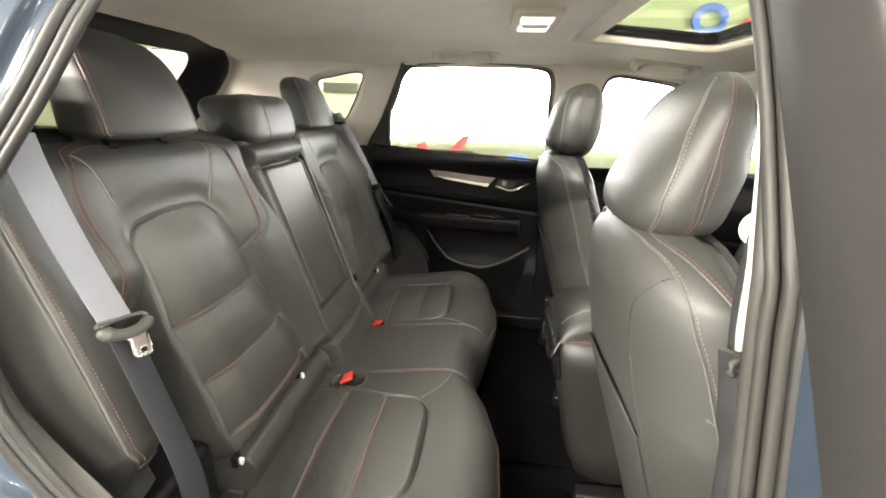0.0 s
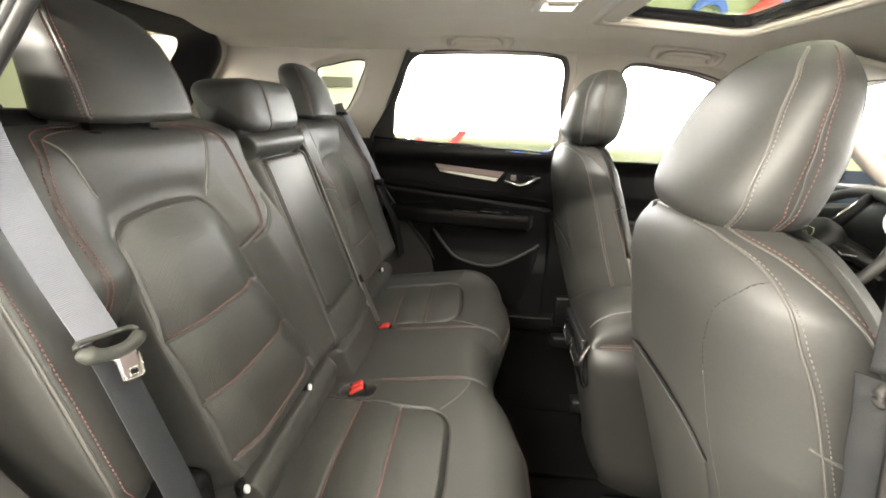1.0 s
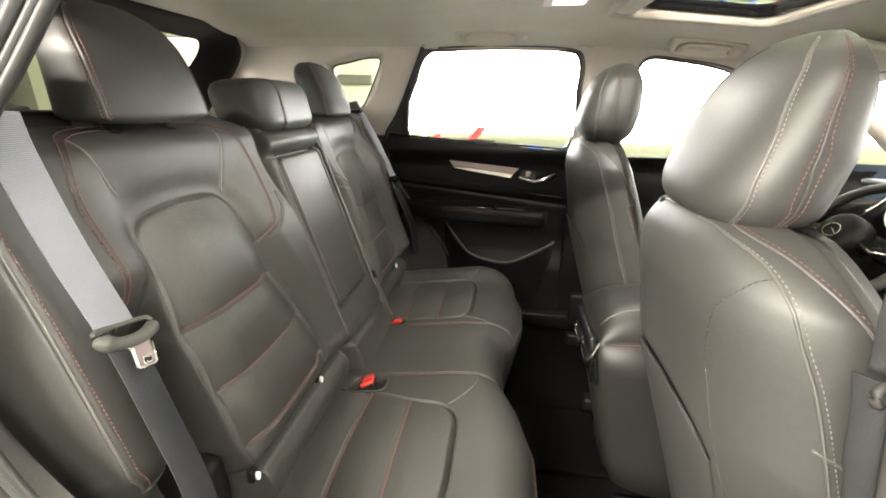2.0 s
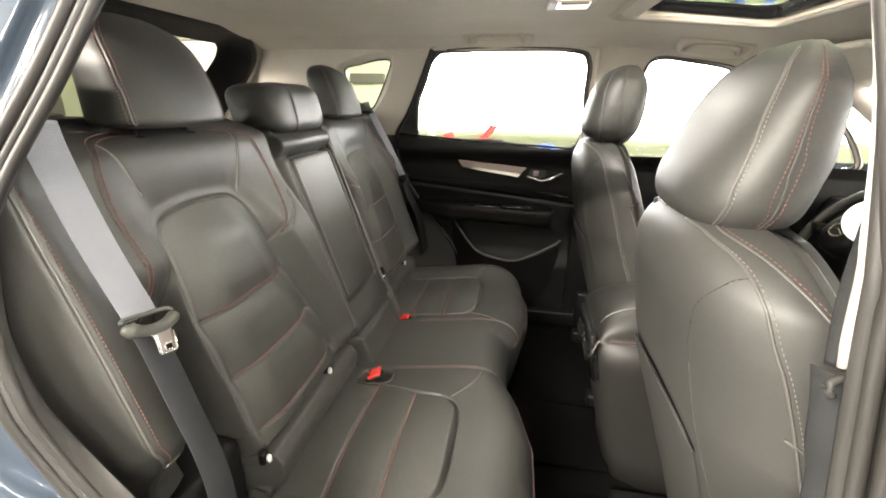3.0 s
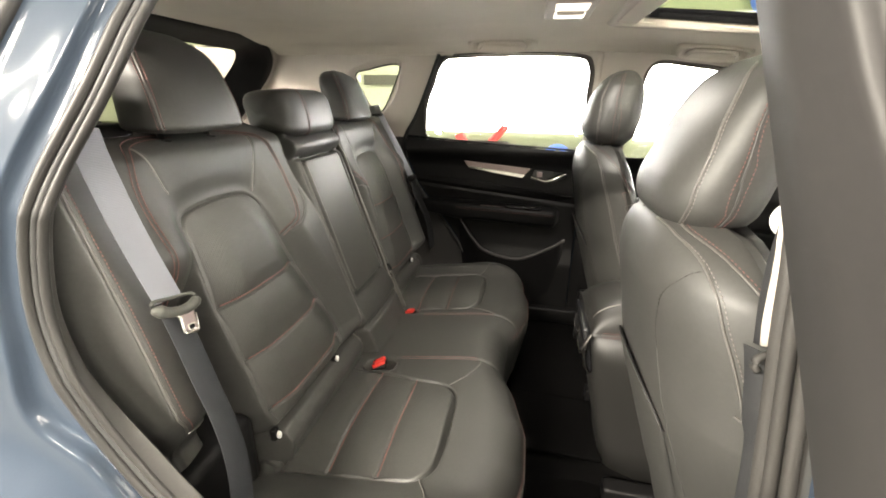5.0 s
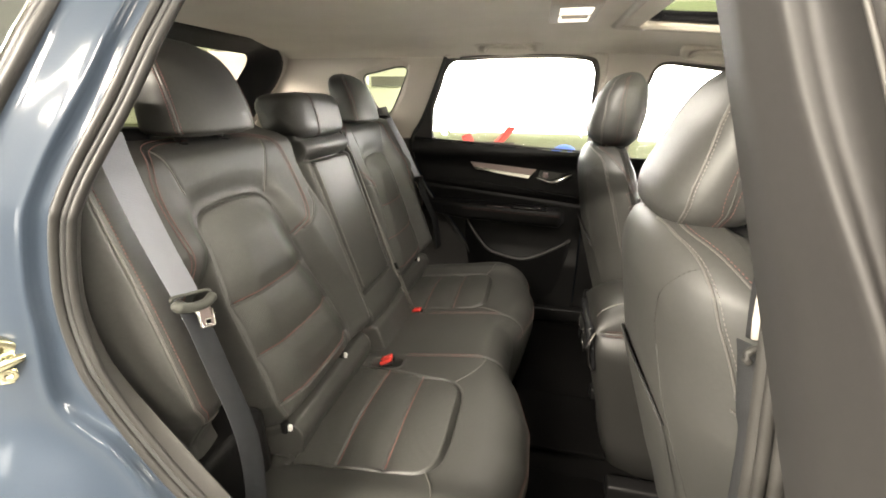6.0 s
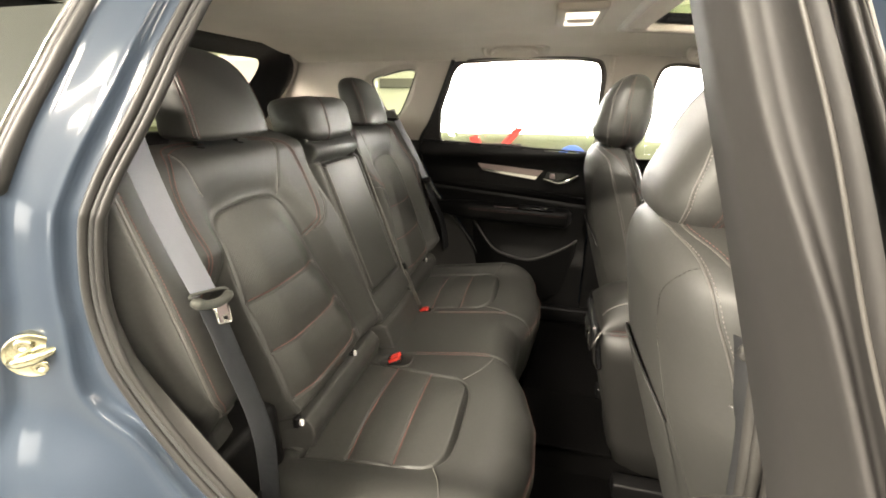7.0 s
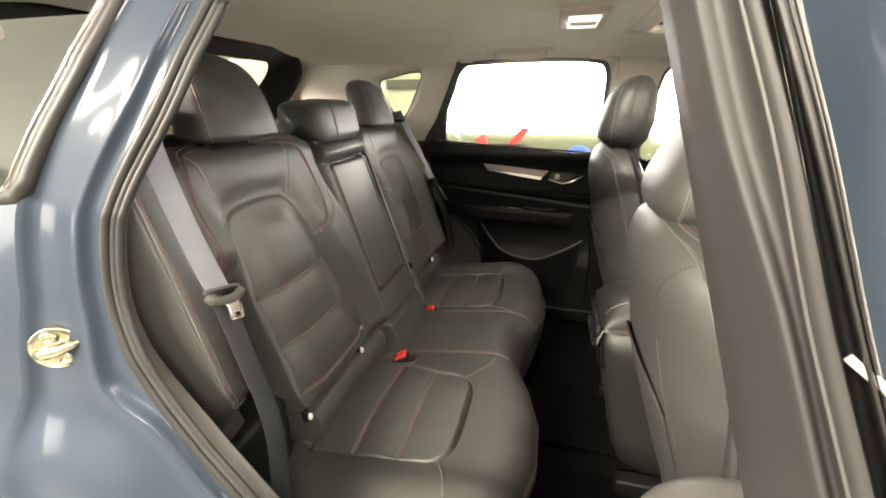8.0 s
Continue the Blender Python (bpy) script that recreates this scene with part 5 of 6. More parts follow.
    # metal latch hanging beside the centre backrest
    l = thing("belt_latch", (0.01, 0.215, 0.72), "narrow silver latch of the centre belt", "belt latch")
    box("bar", (0.012, 0.214, 0.735), (0.008, 0.010, 0.055), CHROME, l, 0.002, rot=Euler((0.25, -0.35, 0)).to_matrix())
    box("clip", (0.0, 0.212, 0.775), (0.014, 0.012, 0.03), BLACK, l, 0.003, rot=Euler((0.2, -0.35, 0)).to_matrix())


rear_belt()


# ---- front seats ----
def front_seat(c, s, label):
    """A front seat seen from behind. c: its middle, s: the sign of its outboard side."""
    t = thing("front_seat", (0.85, c, 0.36), label, "car seat", group="front seats")
    n = 96
    th = np.linspace(0, 2 * np.pi, n, endpoint=False)

    def sec(th, v):
        """A point of the backrest's shell: angle 0 faces forward, pi faces the rear bench; v from 0 (foot) to 1 (shoulder)."""
        z = 0.56 + (0.62 if s < 0 else 0.645) * v
        e = 3.0
        cc, sn = np.cos(th), np.sin(th)
        a = np.sign(cc) * np.abs(cc) ** (2 / e)
        b = np.sign(sn) * np.abs(sn) ** (2 / e)
        top = np.clip(1 - ((v - 0.86) / 0.14).clip(0, 1) ** 2.6, 0, 1) ** (1 / 2.4)
        w = np.interp(v, [0, 0.15, 0.35, 0.6, 0.8, 0.9, 1.0], [0.205, 0.225, 0.24, 0.245, 0.232, 0.212, 0.165]) * (0.5 + 0.5 * top)
        w = w + np.interp(v, [0, 0.5, 0.8, 0.95, 1], [0.0, 0.006, 0.020, 0.028, 0.026]) * ss(0.2, 0.9, -s * b)
        rear = np.interp(v, [0, 0.3, 0.6, 0.85, 1.0], [0.765, 0.712, 0.655, 0.622, 0.612])
        d = np.interp(v, [0, 0.5, 0.85, 1.0], [0.11, 0.095, 0.075, 0.06]) * (0.25 + 0.75 * top)
        x = rear + np.interp(v, [0, 1], [0.10, 0.06]) + d * a * np.where(a < 0, 1.0, 1.0)
        # the outboard and inboard bolsters reach forward
        x = x + 0.05 * np.abs(b) ** 3 * (1 - 0.6 * v) + 0.03 * np.abs(b) ** 4 * (a < 0)
        return np.stack([x + 0 * z - (0.018 if s > 0 else 0.0), c + w * b, z + 0 * a], -1)
    vs = np.linspace(0, 1, 80) ** 0.9
    rings = np.array([sec(th, np.full(n, v)) for v in vs])
    ring_mesh("backrest", rings, LEATHER, t, "black leather backrest")
    out = lambda p: (p - np.array((0.72, c, 0)) * np.array((1, 1, 0)) - np.array((0, 0, 1)) * p[..., 2:3])

    def on(curve, lift=0.0012):
        k = np.array(curve)
        p = sec(k[:, 0], k[:, 1])
        o = p - np.stack([0 * k[:, 0] + 0.73, 0 * k[:, 0] + c, p[:, 2]], 1)
        o /= np.linalg.norm(o, axis=1, keepdims=True)
        return p + o * lift
    for sg in (1, -1):
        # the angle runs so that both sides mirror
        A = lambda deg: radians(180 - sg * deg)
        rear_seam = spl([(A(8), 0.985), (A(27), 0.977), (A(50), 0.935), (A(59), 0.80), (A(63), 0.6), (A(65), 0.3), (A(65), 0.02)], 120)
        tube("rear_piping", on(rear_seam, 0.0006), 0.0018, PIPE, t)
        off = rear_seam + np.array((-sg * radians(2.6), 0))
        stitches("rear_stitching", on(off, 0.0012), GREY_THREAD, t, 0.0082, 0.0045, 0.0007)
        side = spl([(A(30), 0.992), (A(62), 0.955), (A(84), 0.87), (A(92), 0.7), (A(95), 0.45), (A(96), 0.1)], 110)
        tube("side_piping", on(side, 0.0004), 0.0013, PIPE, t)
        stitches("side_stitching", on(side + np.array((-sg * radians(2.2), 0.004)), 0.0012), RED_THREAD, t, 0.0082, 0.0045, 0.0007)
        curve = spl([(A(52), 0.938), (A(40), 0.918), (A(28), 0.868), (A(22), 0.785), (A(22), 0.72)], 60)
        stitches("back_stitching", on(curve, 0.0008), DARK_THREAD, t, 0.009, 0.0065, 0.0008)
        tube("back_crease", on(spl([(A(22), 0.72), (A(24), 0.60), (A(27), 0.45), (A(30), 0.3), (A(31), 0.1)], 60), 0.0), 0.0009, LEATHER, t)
    cross = spl([(radians(180 - s * 58), 0.685), (radians(180 - s * 70), 0.672), (radians(180 - s * 93), 0.665)], 20)
    tube("cross_seam", on(cross, 0.0008), 0.0018, PIPE, t)
    # map pocket: a leather flap over the lower back, open at its top
    def pocket(u, v):
        a = radians(180) + (u - 0.5) * 2 * radians(23)
        p = sec(a, v)
        o = p - np.stack([0 * a + 0.73, 0 * a + c, p[..., 2]], -1)
        o = o / np.linalg.norm(o, axis=-1, keepdims=True)
        sag = 0.006 * np.sin(np.pi * u) ** 0.5 * ss(0.0, 0.3, v) + 0.002
        return p + o * sag[..., None] if np.ndim(sag) else p + o * sag
    def pocket_v(u, v):
        return pocket(u, 0.04 + v * (0.56 - 0.10 * (np.abs(u - 0.5) * 2) ** 2))
    sheet("map_pocket", pocket_v, np.linspace(0.02, 0.98, 40), np.linspace(0, 1, 40), LEATHER, t, label="black leather map pocket")
    e = np.linspace(0.02, 0.98, 50)
    tube("pocket_hem", pocket_v(e, 0 * e + 1.0), 0.0026, LEATHER, t)
    # black tube stands in for the shade in the pocket's mouth
    tube("pocket_shade_line", pocket_v(e, 0 * e + 1.012), 0.0018, BLACK, t)
    # seat cushion ahead of the backrest
    def cus(u, v):
        a = np.abs(v - c) * 1.25
        z = 0.60 + 0.03 * ss(0.15, 0.22, a) - 0.16 * ss(0.2, 0.27, a) ** 2 + 0.03 * (u - 0.8) - 0.25 * ss(1.18, 1.28, u) ** 2
        return np.stack([u, v, z], -1)
    sheet("seat", cus, np.linspace(0.84, 1.28, 40), np.linspace(c - 0.21, c + 0.21, 40), LEATHER, t, back=(0, 0, -0.16))
    for y in (c - 0.2, c + 0.2):
        box("seat_rail", (0.98, y, 0.375), (0.56, 0.045, 0.05), BLACK, t, 0.008)
    box("side_shield", (0.95, c + s * 0.225, 0.50), (0.5, 0.03, 0.14), BLACK, t, 0.012)
    # posts
    ch0 = c - s * 0.018
    for dy in (-0.08, 0.08):
        tube("post", [(0.645, ch0 + dy, 1.15), (0.668, ch0 + dy, 1.24)], 0.006, CHROME, t, n=10)
        a = np.linspace(0, 2 * np.pi, 20, endpoint=False)
        rr = [np.stack([0.645 + r * np.cos(a), ch0 + dy + r * np.sin(a), z + 0 * a], 1) for r, z in ((0.012, 1.150), (0.012, 1.166), (0.009, 1.169))]
        ring_mesh("post_guide", np.array(rr), BLACK, t)

    # headrest
    hn = 72

    ch = c - s * 0.018

    def hsec(th, v):
        cc, sn = np.cos(th), np.sin(th)
        hx = np.sign(cc) * np.abs(cc) ** (2 / 2.9)
        hy = np.sign(sn) * np.abs(sn) ** (2 / 2.9)
        rnd = (1 - np.abs(2 * v - 1) ** 5.0) ** (1 / 2.2) * 0.985 + 0.015
        w = np.interp(v, [0, 0.2, 0.5, 0.8, 1.0], [0.122, 0.130, 0.127, 0.114, 0.09])
        rear = np.interp(v, [0, 0.3, 0.65, 0.88, 1.0], [0.606, 0.624, 0.660, 0.690, 0.715] if s < 0 else [0.596, 0.602, 0.622, 0.648, 0.67])
        fr = np.interp(v, [0, 0.2, 0.45, 0.7, 1.0], [0.732, 0.752, 0.764, 0.764, 0.752])
        mid, dep = (rear + fr) / 2, (fr - rear) / 2
        return np.stack([mid + dep * hx * rnd, ch + w * hy * (0.45 + 0.55 * rnd) * rnd**0.3 * (1 - 0.06 * np.maximum(-hx, 0) ** 2), (1.150 + 0.236 * v if s < 0 else 1.192 + 0.222 * v) - 0.012 * hx * (1 - v) + 0 * w], -1)
    ht = np.linspace(0, 2 * np.pi, hn, endpoint=False)
    hr = ring_mesh("headrest", np.array([hsec(ht, np.full(hn, v)) for v in np.linspace(0, 1, 52)]), LEATHER, t, "black leather headrest")
    vv = np.linspace(0.03, 0.95, 70)
    loop_t = np.linspace(0, 2 * np.pi, 97)
    tube("base_piping", hsec(loop_t, np.full(97, 0.035)), 0.0022, LEATHER, hr)
    for sg in (1, -1):
        la = hsec(sg * np.radians(113 + 36 * vv**1.5), vv)
        na = np.array((-0.5, sg * 0.85, 0))
        tube("headrest_piping", la + na * 0.0003, 0.0017, PIPE, hr)
        stitches("headrest_stitching", hsec(sg * np.radians(109.8 + 36 * vv**1.5), vv) + na * 0.0008, GREY_THREAD, hr, 0.0074, 0.0044, 0.0006)
        nb = np.array((0.1, sg * 0.99, 0))
        mid_line = np.radians(84 + 17 * vv)
        tube("headrest_piping", hsec(sg * mid_line, vv) + nb * 0.0001, 0.0013, LEATHER, hr)
        for o in (-2.4, 2.4):
            stitches("headrest_red_stitching", hsec(sg * (mid_line + radians(o)), vv) + nb * 0.0008, RED_THREAD, hr, 0.0074, 0.0046, 0.0006)
    return t


front_seat(-0.385, -1, "black leather front seat with red-stitched headrest before the open door")
front_seat(0.40, 1, "black leather front seat beside the far door")


def console():
    t = thing("centre_console", (0.85, 0.0, 0.35), "dark centre console with a leather armrest lid and rear vent", "console")
    rings = []
    n = 48
    cx, cy = superell(n, 5)
    for z, w, x0 in ((0.34, 0.125, 0.71), (0.46, 0.115, 0.69), (0.60, 0.105, 0.655), (0.70, 0.108, 0.632), (0.79, 0.112, 0.628)):
        rings.append(np.stack([(x0 + 1.25) / 2 + (1.25 - x0) / 2 * cx, -0.01 + w * cy, z + 0 * cx], -1))
    ring_mesh("body", np.array(rings), CONSOLE, t, "dark grey plastic body")
    # padded lid
    def lid(u, v):
        z = 0.80 + 0.082 * np.clip(1 - np.abs(v) ** 3.2, 0, 1) ** 0.6 * np.clip(1 - ((0.80 - u) / 0.17).clip(0, 1) ** 3.0, 0, 1) ** 0.5
        return np.stack([u, -0.01 + 0.115 * v, z], -1)
    sheet("lid", lid, np.linspace(0.63, 1.02, 50), np.linspace(-1, 1, 40), CONSOLE, t, back=(0, 0, -0.01), label="black armrest lid with a stitched seam")
    tube("lid_piping", [tuple(lid(np.array(u), np.array(-0.62))) for u in np.linspace(0.635, 1.0, 30)], 0.002, PIPE, t)
    ux = np.linspace(0.650, 1.0, 40)
    tube("lid_seam", np.stack([ux, 0 * ux - 0.1265, 0.797 + 0.05 * (ux - 0.65)], 1), 0.0014, PIPE, t)
    for k in (0.006, -0.006):
        stitches("lid_stitching", np.stack([ux, 0 * ux - 0.1275, 0.797 + k + 0.05 * (ux - 0.65)], 1), RED_THREAD, t, 0.0065, 0.0042)
    # rear vent panel
    box("vent_panel", (0.632, -0.005, 0.725), (0.018, 0.175, 0.13), GLOSS, t, 0.006, rot=Euler((0, radians(-10), 0)).to_matrix(), label="gloss black vent panel")
    a = np.linspace(0, 2 * np.pi, 25)
    for y in (-0.05, 0.045):
        cx2, cy2 = superell(28, 4)
        pts = [(0.622 + 0.17 * 0.03 * q, y + 0.040 * p, 0.738 + 0.030 * q) for p, q in zip(cx2, cy2)]
        tube("vent_ring", pts + pts[:1], 0.003, CHROME, t, "chrome vent ring")
        for dz in (-0.015, 0.0, 0.015):
            box("vent_slat", (0.622 + 0.17 * dz, y, 0.738 + dz), (0.012, 0.072, 0.003), BLACK, t, 0.001)
    tube("vent_side_trim", [(0.640, -0.098, 0.795), (0.622, -0.100, 0.745), (0.628, -0.099, 0.685), (0.640, -0.096, 0.665)], 0.004, CHROME, t, "chrome side trim", smooth_n=20)
    return t


console()


def front_belt():
    t = thing("seat_belt", (0.66, -0.67, 1.1), "dark front seat belt beside the centre pillar", "seat belt")
    across = np.array((0.66, -0.75, 0.0))
    p = spl([(0.668, -0.652, 1.24), (0.664, -0.661, 1.178), (0.670, -0.665, 1.116)], 24)
    band("upper_webbing", p, across, 0.0018, 0.018, DARK_WEB, t)
    p = spl([(0.671, -0.665, 1.110), (0.678, -0.667, 1.08), (0.687, -0.668, 1.03), (0.700, -0.670, 0.965), (0.73, -0.68, 0.60)], 30)
    band("lower_webbing", p, across, 0.0018, 0.034, DARK_WEB, t)
    tube("guide", [(0.700, -0.668, 1.112), (0.684, -0.672, 1.115), (0.666, -0.674, 1.112), (0.659, -0.676, 1.104), (0.663, -0.678, 1.098)], 0.0036, PILLAR_GREY, t, "grey plastic belt guide", n=10, smooth_n=24)
    a = np.linspace(0, 2 * np.pi, 28, endpoint=False)
    u, v, w = np.array((0.80, -0.60, 0.0)), np.array((0.0, 0.0, 1.0)), np.array((-0.60, -0.80, 0.0))
    c = np.array((0.680, -0.632, 1.2276))
    rings = [c + w * k + r * (np.cos(a)[:, None] * u + np.sin(a)[:, None] * v) for r, k in ((0.0150, -0.010), (0.0172, -0.004), (0.0168, 0.002), (0.0135, 0.0065), (0.0070, 0.0085), (0.0008, 0.009))]
    ring_mesh("anchor_cover", np.array(rings), WHITE, t, "round white cover of the upper anchor")


front_belt()


# ---- near side of the body ----
def near_body():
    t = thing("body_side", (-0.15, -0.75, 0.35), "blue-grey painted body side with the open rear door frame", "car body")
    P = spl(DOOR_LINE, 150)
    tan = np.gradient(P, axis=0)
    tan /= np.linalg.norm(tan, axis=1, keepdims=True)
    nrm = np.stack([tan[:, 1], -tan[:, 0]], 1)
    nrm[nrm[:, 0] > 0] *= -1
    width = np.interp(P[:, 1], [0.40, 0.74, 0.826, 0.908, 0.944, 0.976, 1.021, 1.056, 1.094, 1.20, 1.47], [0.36, 0.30, 0.285, 0.267, 0.258, 0.235, 0.180, 0.145, 0.119, 0.115, 0.108])
    # the pressed ridge leaves the seal at the wheel arch and runs up past the striker
    ridge = np.interp(P[:, 1], [0.83, 0.90, 0.925, 0.945, 0.965, 0.985, 1.005, 1.035, 1.065, 1.11, 1.20, 1.47], [0.018, 0.017, 0.022, 0.038, 0.053, 0.060, 0.055, 0.042, 0.034, 0.036, 0.0357, 0.0335])
    ys = near_side(P[:, 1])

    flare = lambda z, d: 0.055 * ss(0.945, 0.80, z) * ss(0.36, 0.62, d)

    def strip(name, prof, material, label=""):
        R = []
        for d, o in prof:
            e = ridge * d / 0.35 if d < 0.35 else ridge + (width * 1.03 - ridge) * (d - 0.35) / 0.68
            q = P + nrm * e[:, None]
            k = np.interp(P[:, 1], [0.8, 1.0, 1.2], [0.8, 0.62, 0.45])
            R.append(np.stack([q[:, 0], near_side(q[:, 1]) * 0.5 + ys * 0.5 + o * k - flare(q[:, 1], d), q[:, 1]], 1))
        R = np.array(R).transpose(1, 0, 2)
        k, m = R.shape[:2]
        faces = [(i * m + j, i * m + j + 1, (i + 1) * m + j + 1, (i + 1) * m + j) for i in range(k - 1) for j in range(m - 1)]
        return raw(name, R.reshape(-1, 3), faces, material, t, label)
    # painted door frame in its pressed steps
    prof = [(0.02, 0.02), (0.03, 0.0), (0.08, -0.001), (0.20, -0.002), (0.26, -0.004), (0.30, -0.010), (0.325, -0.019), (0.345, -0.028), (0.36, -0.0315), (0.38, -0.0325), (0.41, -0.0318), (0.46, -0.0330), (0.52, -0.0352), (0.60, -0.0372), (0.70, -0.0382), (0.80, -0.0378), (0.87, -0.0380), (0.93, -0.044), (0.96, -0.054), (0.99, -0.061), (1.03, -0.065)]
    strip("door_frame", prof, PAINT, "pressed blue-grey metallic door frame")
    # outer wing below the quarter window
    low = P[:, 1] < 1.205
    E = (P + nrm * (width * 1.03)[:, None])[low]
    kz = np.interp(P[:, 1], [0.8, 1.0, 1.2], [0.8, 0.62, 0.45])[low]
    def wing(u, v):
        i = np.clip((u * (len(E) - 1)).round().astype(int), 0, len(E) - 1)
        x = E[i, 0] - v * 0.85
        z = E[i, 1] + 0 * u
        y = near_side(z) * 0.5 + ys[low][i] * 0.5 - 0.065 * kz[i] - flare(z, 1.0) - 0.05 * np.sin(np.clip(v * 2.2, 0, 1.57)) * ss(1.25, 1.0, z)
        return np.stack([x, y, z], -1)
    sheet("rear_wing", wing, np.linspace(0, 1, 90), np.linspace(0, 1, 40), PAINT, t, label="painted rear wing")
    # double-lipped seal with a dark groove
    def along(off_n, off_y, r, name, m, flat=1.0):
        q = P + nrm * off_n
        tube(name, np.stack([q[:, 0], ys + off_y, q[:, 1]], 1), r, m, t, n=10, flat=flat)
    along(0.003, -0.003, 0.0065, "door_seal", RUBBER)
    along(-0.006, 0.001, 0.0045, "door_seal_groove", DARK_RUBBER)
    along(-0.013, 0.004, 0.0055, "inner_seal", RUBBER)
    # narrow grey trim inside the seal, then a black sheet for the shaded hollow beside the seat
    def lin(u, v):
        i = np.clip((u * 149).round().astype(int), 0, 149)
        d = -0.018 + 0.014 * v - 0.022 * ss(1.10, 0.85, P[i][..., 1]) * v
        q = P[i] + nrm[i] * d[..., None]
        return np.stack([q[..., 0], ys[i] + 0.004 + 0.017 * v + 0.003 * np.sin(np.pi * v), q[..., 1]], -1)
    sheet("frame_trim", lin, np.linspace(0, 1, 130), np.linspace(0, 1, 8), PILLAR_GREY, t, label="grey-brown plastic frame trim")
    def hol(u, v):
        i = np.clip((u * 149).round().astype(int), 0, 149)
        d = -0.006 + 0.15 * v**0.8 - 0.022 * ss(1.10, 0.85, P[i][..., 1])
        q = P[i] + nrm[i] * d[..., None]
        return np.stack([q[..., 0], ys[i] + 0.021 + 0.04 * v, q[..., 1]], -1)
    sheet("seat_hollow", hol, np.linspace(0, 1, 130), np.linspace(0, 1, 8), BLACK, t, label="black sheet standing for the shaded recess beside the seat")
    # added block: closes the view to the floor and keeps the gap dark
    box("seat_side_filler", (-0.16, -0.59, 0.59), (0.26, 0.18, 0.34), BLACK, t, 0.02, label="black block added for the dark gap under the side bolster")
    # quarter window: glass, black seal and bright edge
    q = P + nrm * (width * 1.0)[:, None]
    sel = P[:, 1] > 1.20
    e = q[sel]
    yy = near_side(e[:, 1]) - 0.032
    edge = np.stack([e[:, 0] - 0.002, yy, e[:, 1]], 1)
    edge = np.vstack([edge, [edge[-1] + np.array((-0.012, -0.003, -0.012))], [edge[-1] + np.array((-0.05, -0.005, -0.016))], [edge[-1] + np.array((-0.25, -0.01, 0.0))]])
    tube("quarter_seal", edge, np.interp(edge[:, 2], [1.2, 1.30, 1.47], [0.0125, 0.0105, 0.009]), RUBBER, t, "fat brown-grey rubber quarter window seal", n=12)
    tube("quarter_bright_edge", edge + np.array((-0.022, -0.004, 0.004)), 0.004, CHROME, t, "bright window edge", n=8)
    tube("quarter_seal", edge + np.array((-0.014, 0.001, 0.003)), 0.007, DARK_RUBBER, t, n=8)
    gl = [(-0.12, 1.45), (-0.20, 1.26), (-0.235, 1.215), (-0.50, 1.23), (-0.50, 1.45)]
    slab("quarter_glass", [(x, float(near_side(np.array(z))) - 0.036, z) for x, z in gl], (0, 1, 0), 0.004, PRIVACY, t, 0, "dark tinted quarter glass")
    # door striker: plate, two screws and a bar
    c = np.array((-0.186, -0.7555, 1.016))
    a = np.linspace(0, 2 * np.pi, 36, endpoint=False)
    n3 = np.array((0.57, -0.82, 0.0))
    u3 = np.array((0.82, 0.57, 0.0))
    w3 = np.array((0.0, 0.0, 1.0))
    at3 = lambda x, z, h: c + u3 * x + w3 * z + n3 * h
    rr = [np.array([at3(r * math.cos(q), r * 1.02 * math.sin(q), h) for q in a]) for r, h in ((0.031, -0.012), (0.032, 0.003), (0.030, 0.005), (0.020, 0.004), (0.001, 0.004))]
    s = thing("door_striker", tuple(c), "round yellow zinc door striker with two screws", "door striker")
    ring_mesh("plate", np.array(rr), ZINC, s)
    for dx, dz in ((0.006, -0.017), (-0.004, 0.017)):
        k = [np.array([at3(dx + r * math.cos(q), dz + r * math.sin(q), h) for q in a]) for r, h in ((0.0105, 0.003), (0.0105, 0.007), (0.008, 0.009), (0.0045, 0.009), (0.0035, 0.006), (0.0003, 0.006))]
        ring_mesh("screw", np.array(k), ZINC, s)
    tube("bar", [at3(-0.024, -0.007, 0.002), at3(-0.012, -0.004, 0.010), at3(0.006, 0.0, 0.013), at3(0.024, 0.006, 0.011), at3(0.036, 0.010, 0.002)], [0.007, 0.008, 0.0075, 0.006, 0.004], ZINC, s, n=10)
    # sill
    box("sill", (0.48, -0.78, 0.37), (0.60, 0.14, 0.08), PAINT, t, 0.02)
    box("sill_trim", (0.48, -0.70, 0.40), (0.56, 0.07, 0.03), BLACK, t, 0.01)
    # rear wing and roof edge outside, closing the shell
    def rail(u, v):
        return np.stack([u, -0.565 - 0.03 * v, 1.50 + 0.055 * np.sin(np.pi * (0.5 + 0.5 * v)) + 0 * u], -1)
    sheet("roof_rail", rail, np.linspace(-0.6, 1.45, 40), np.linspace(0, 1, 8), PAINT, t, label="painted roof rail")


near_body()


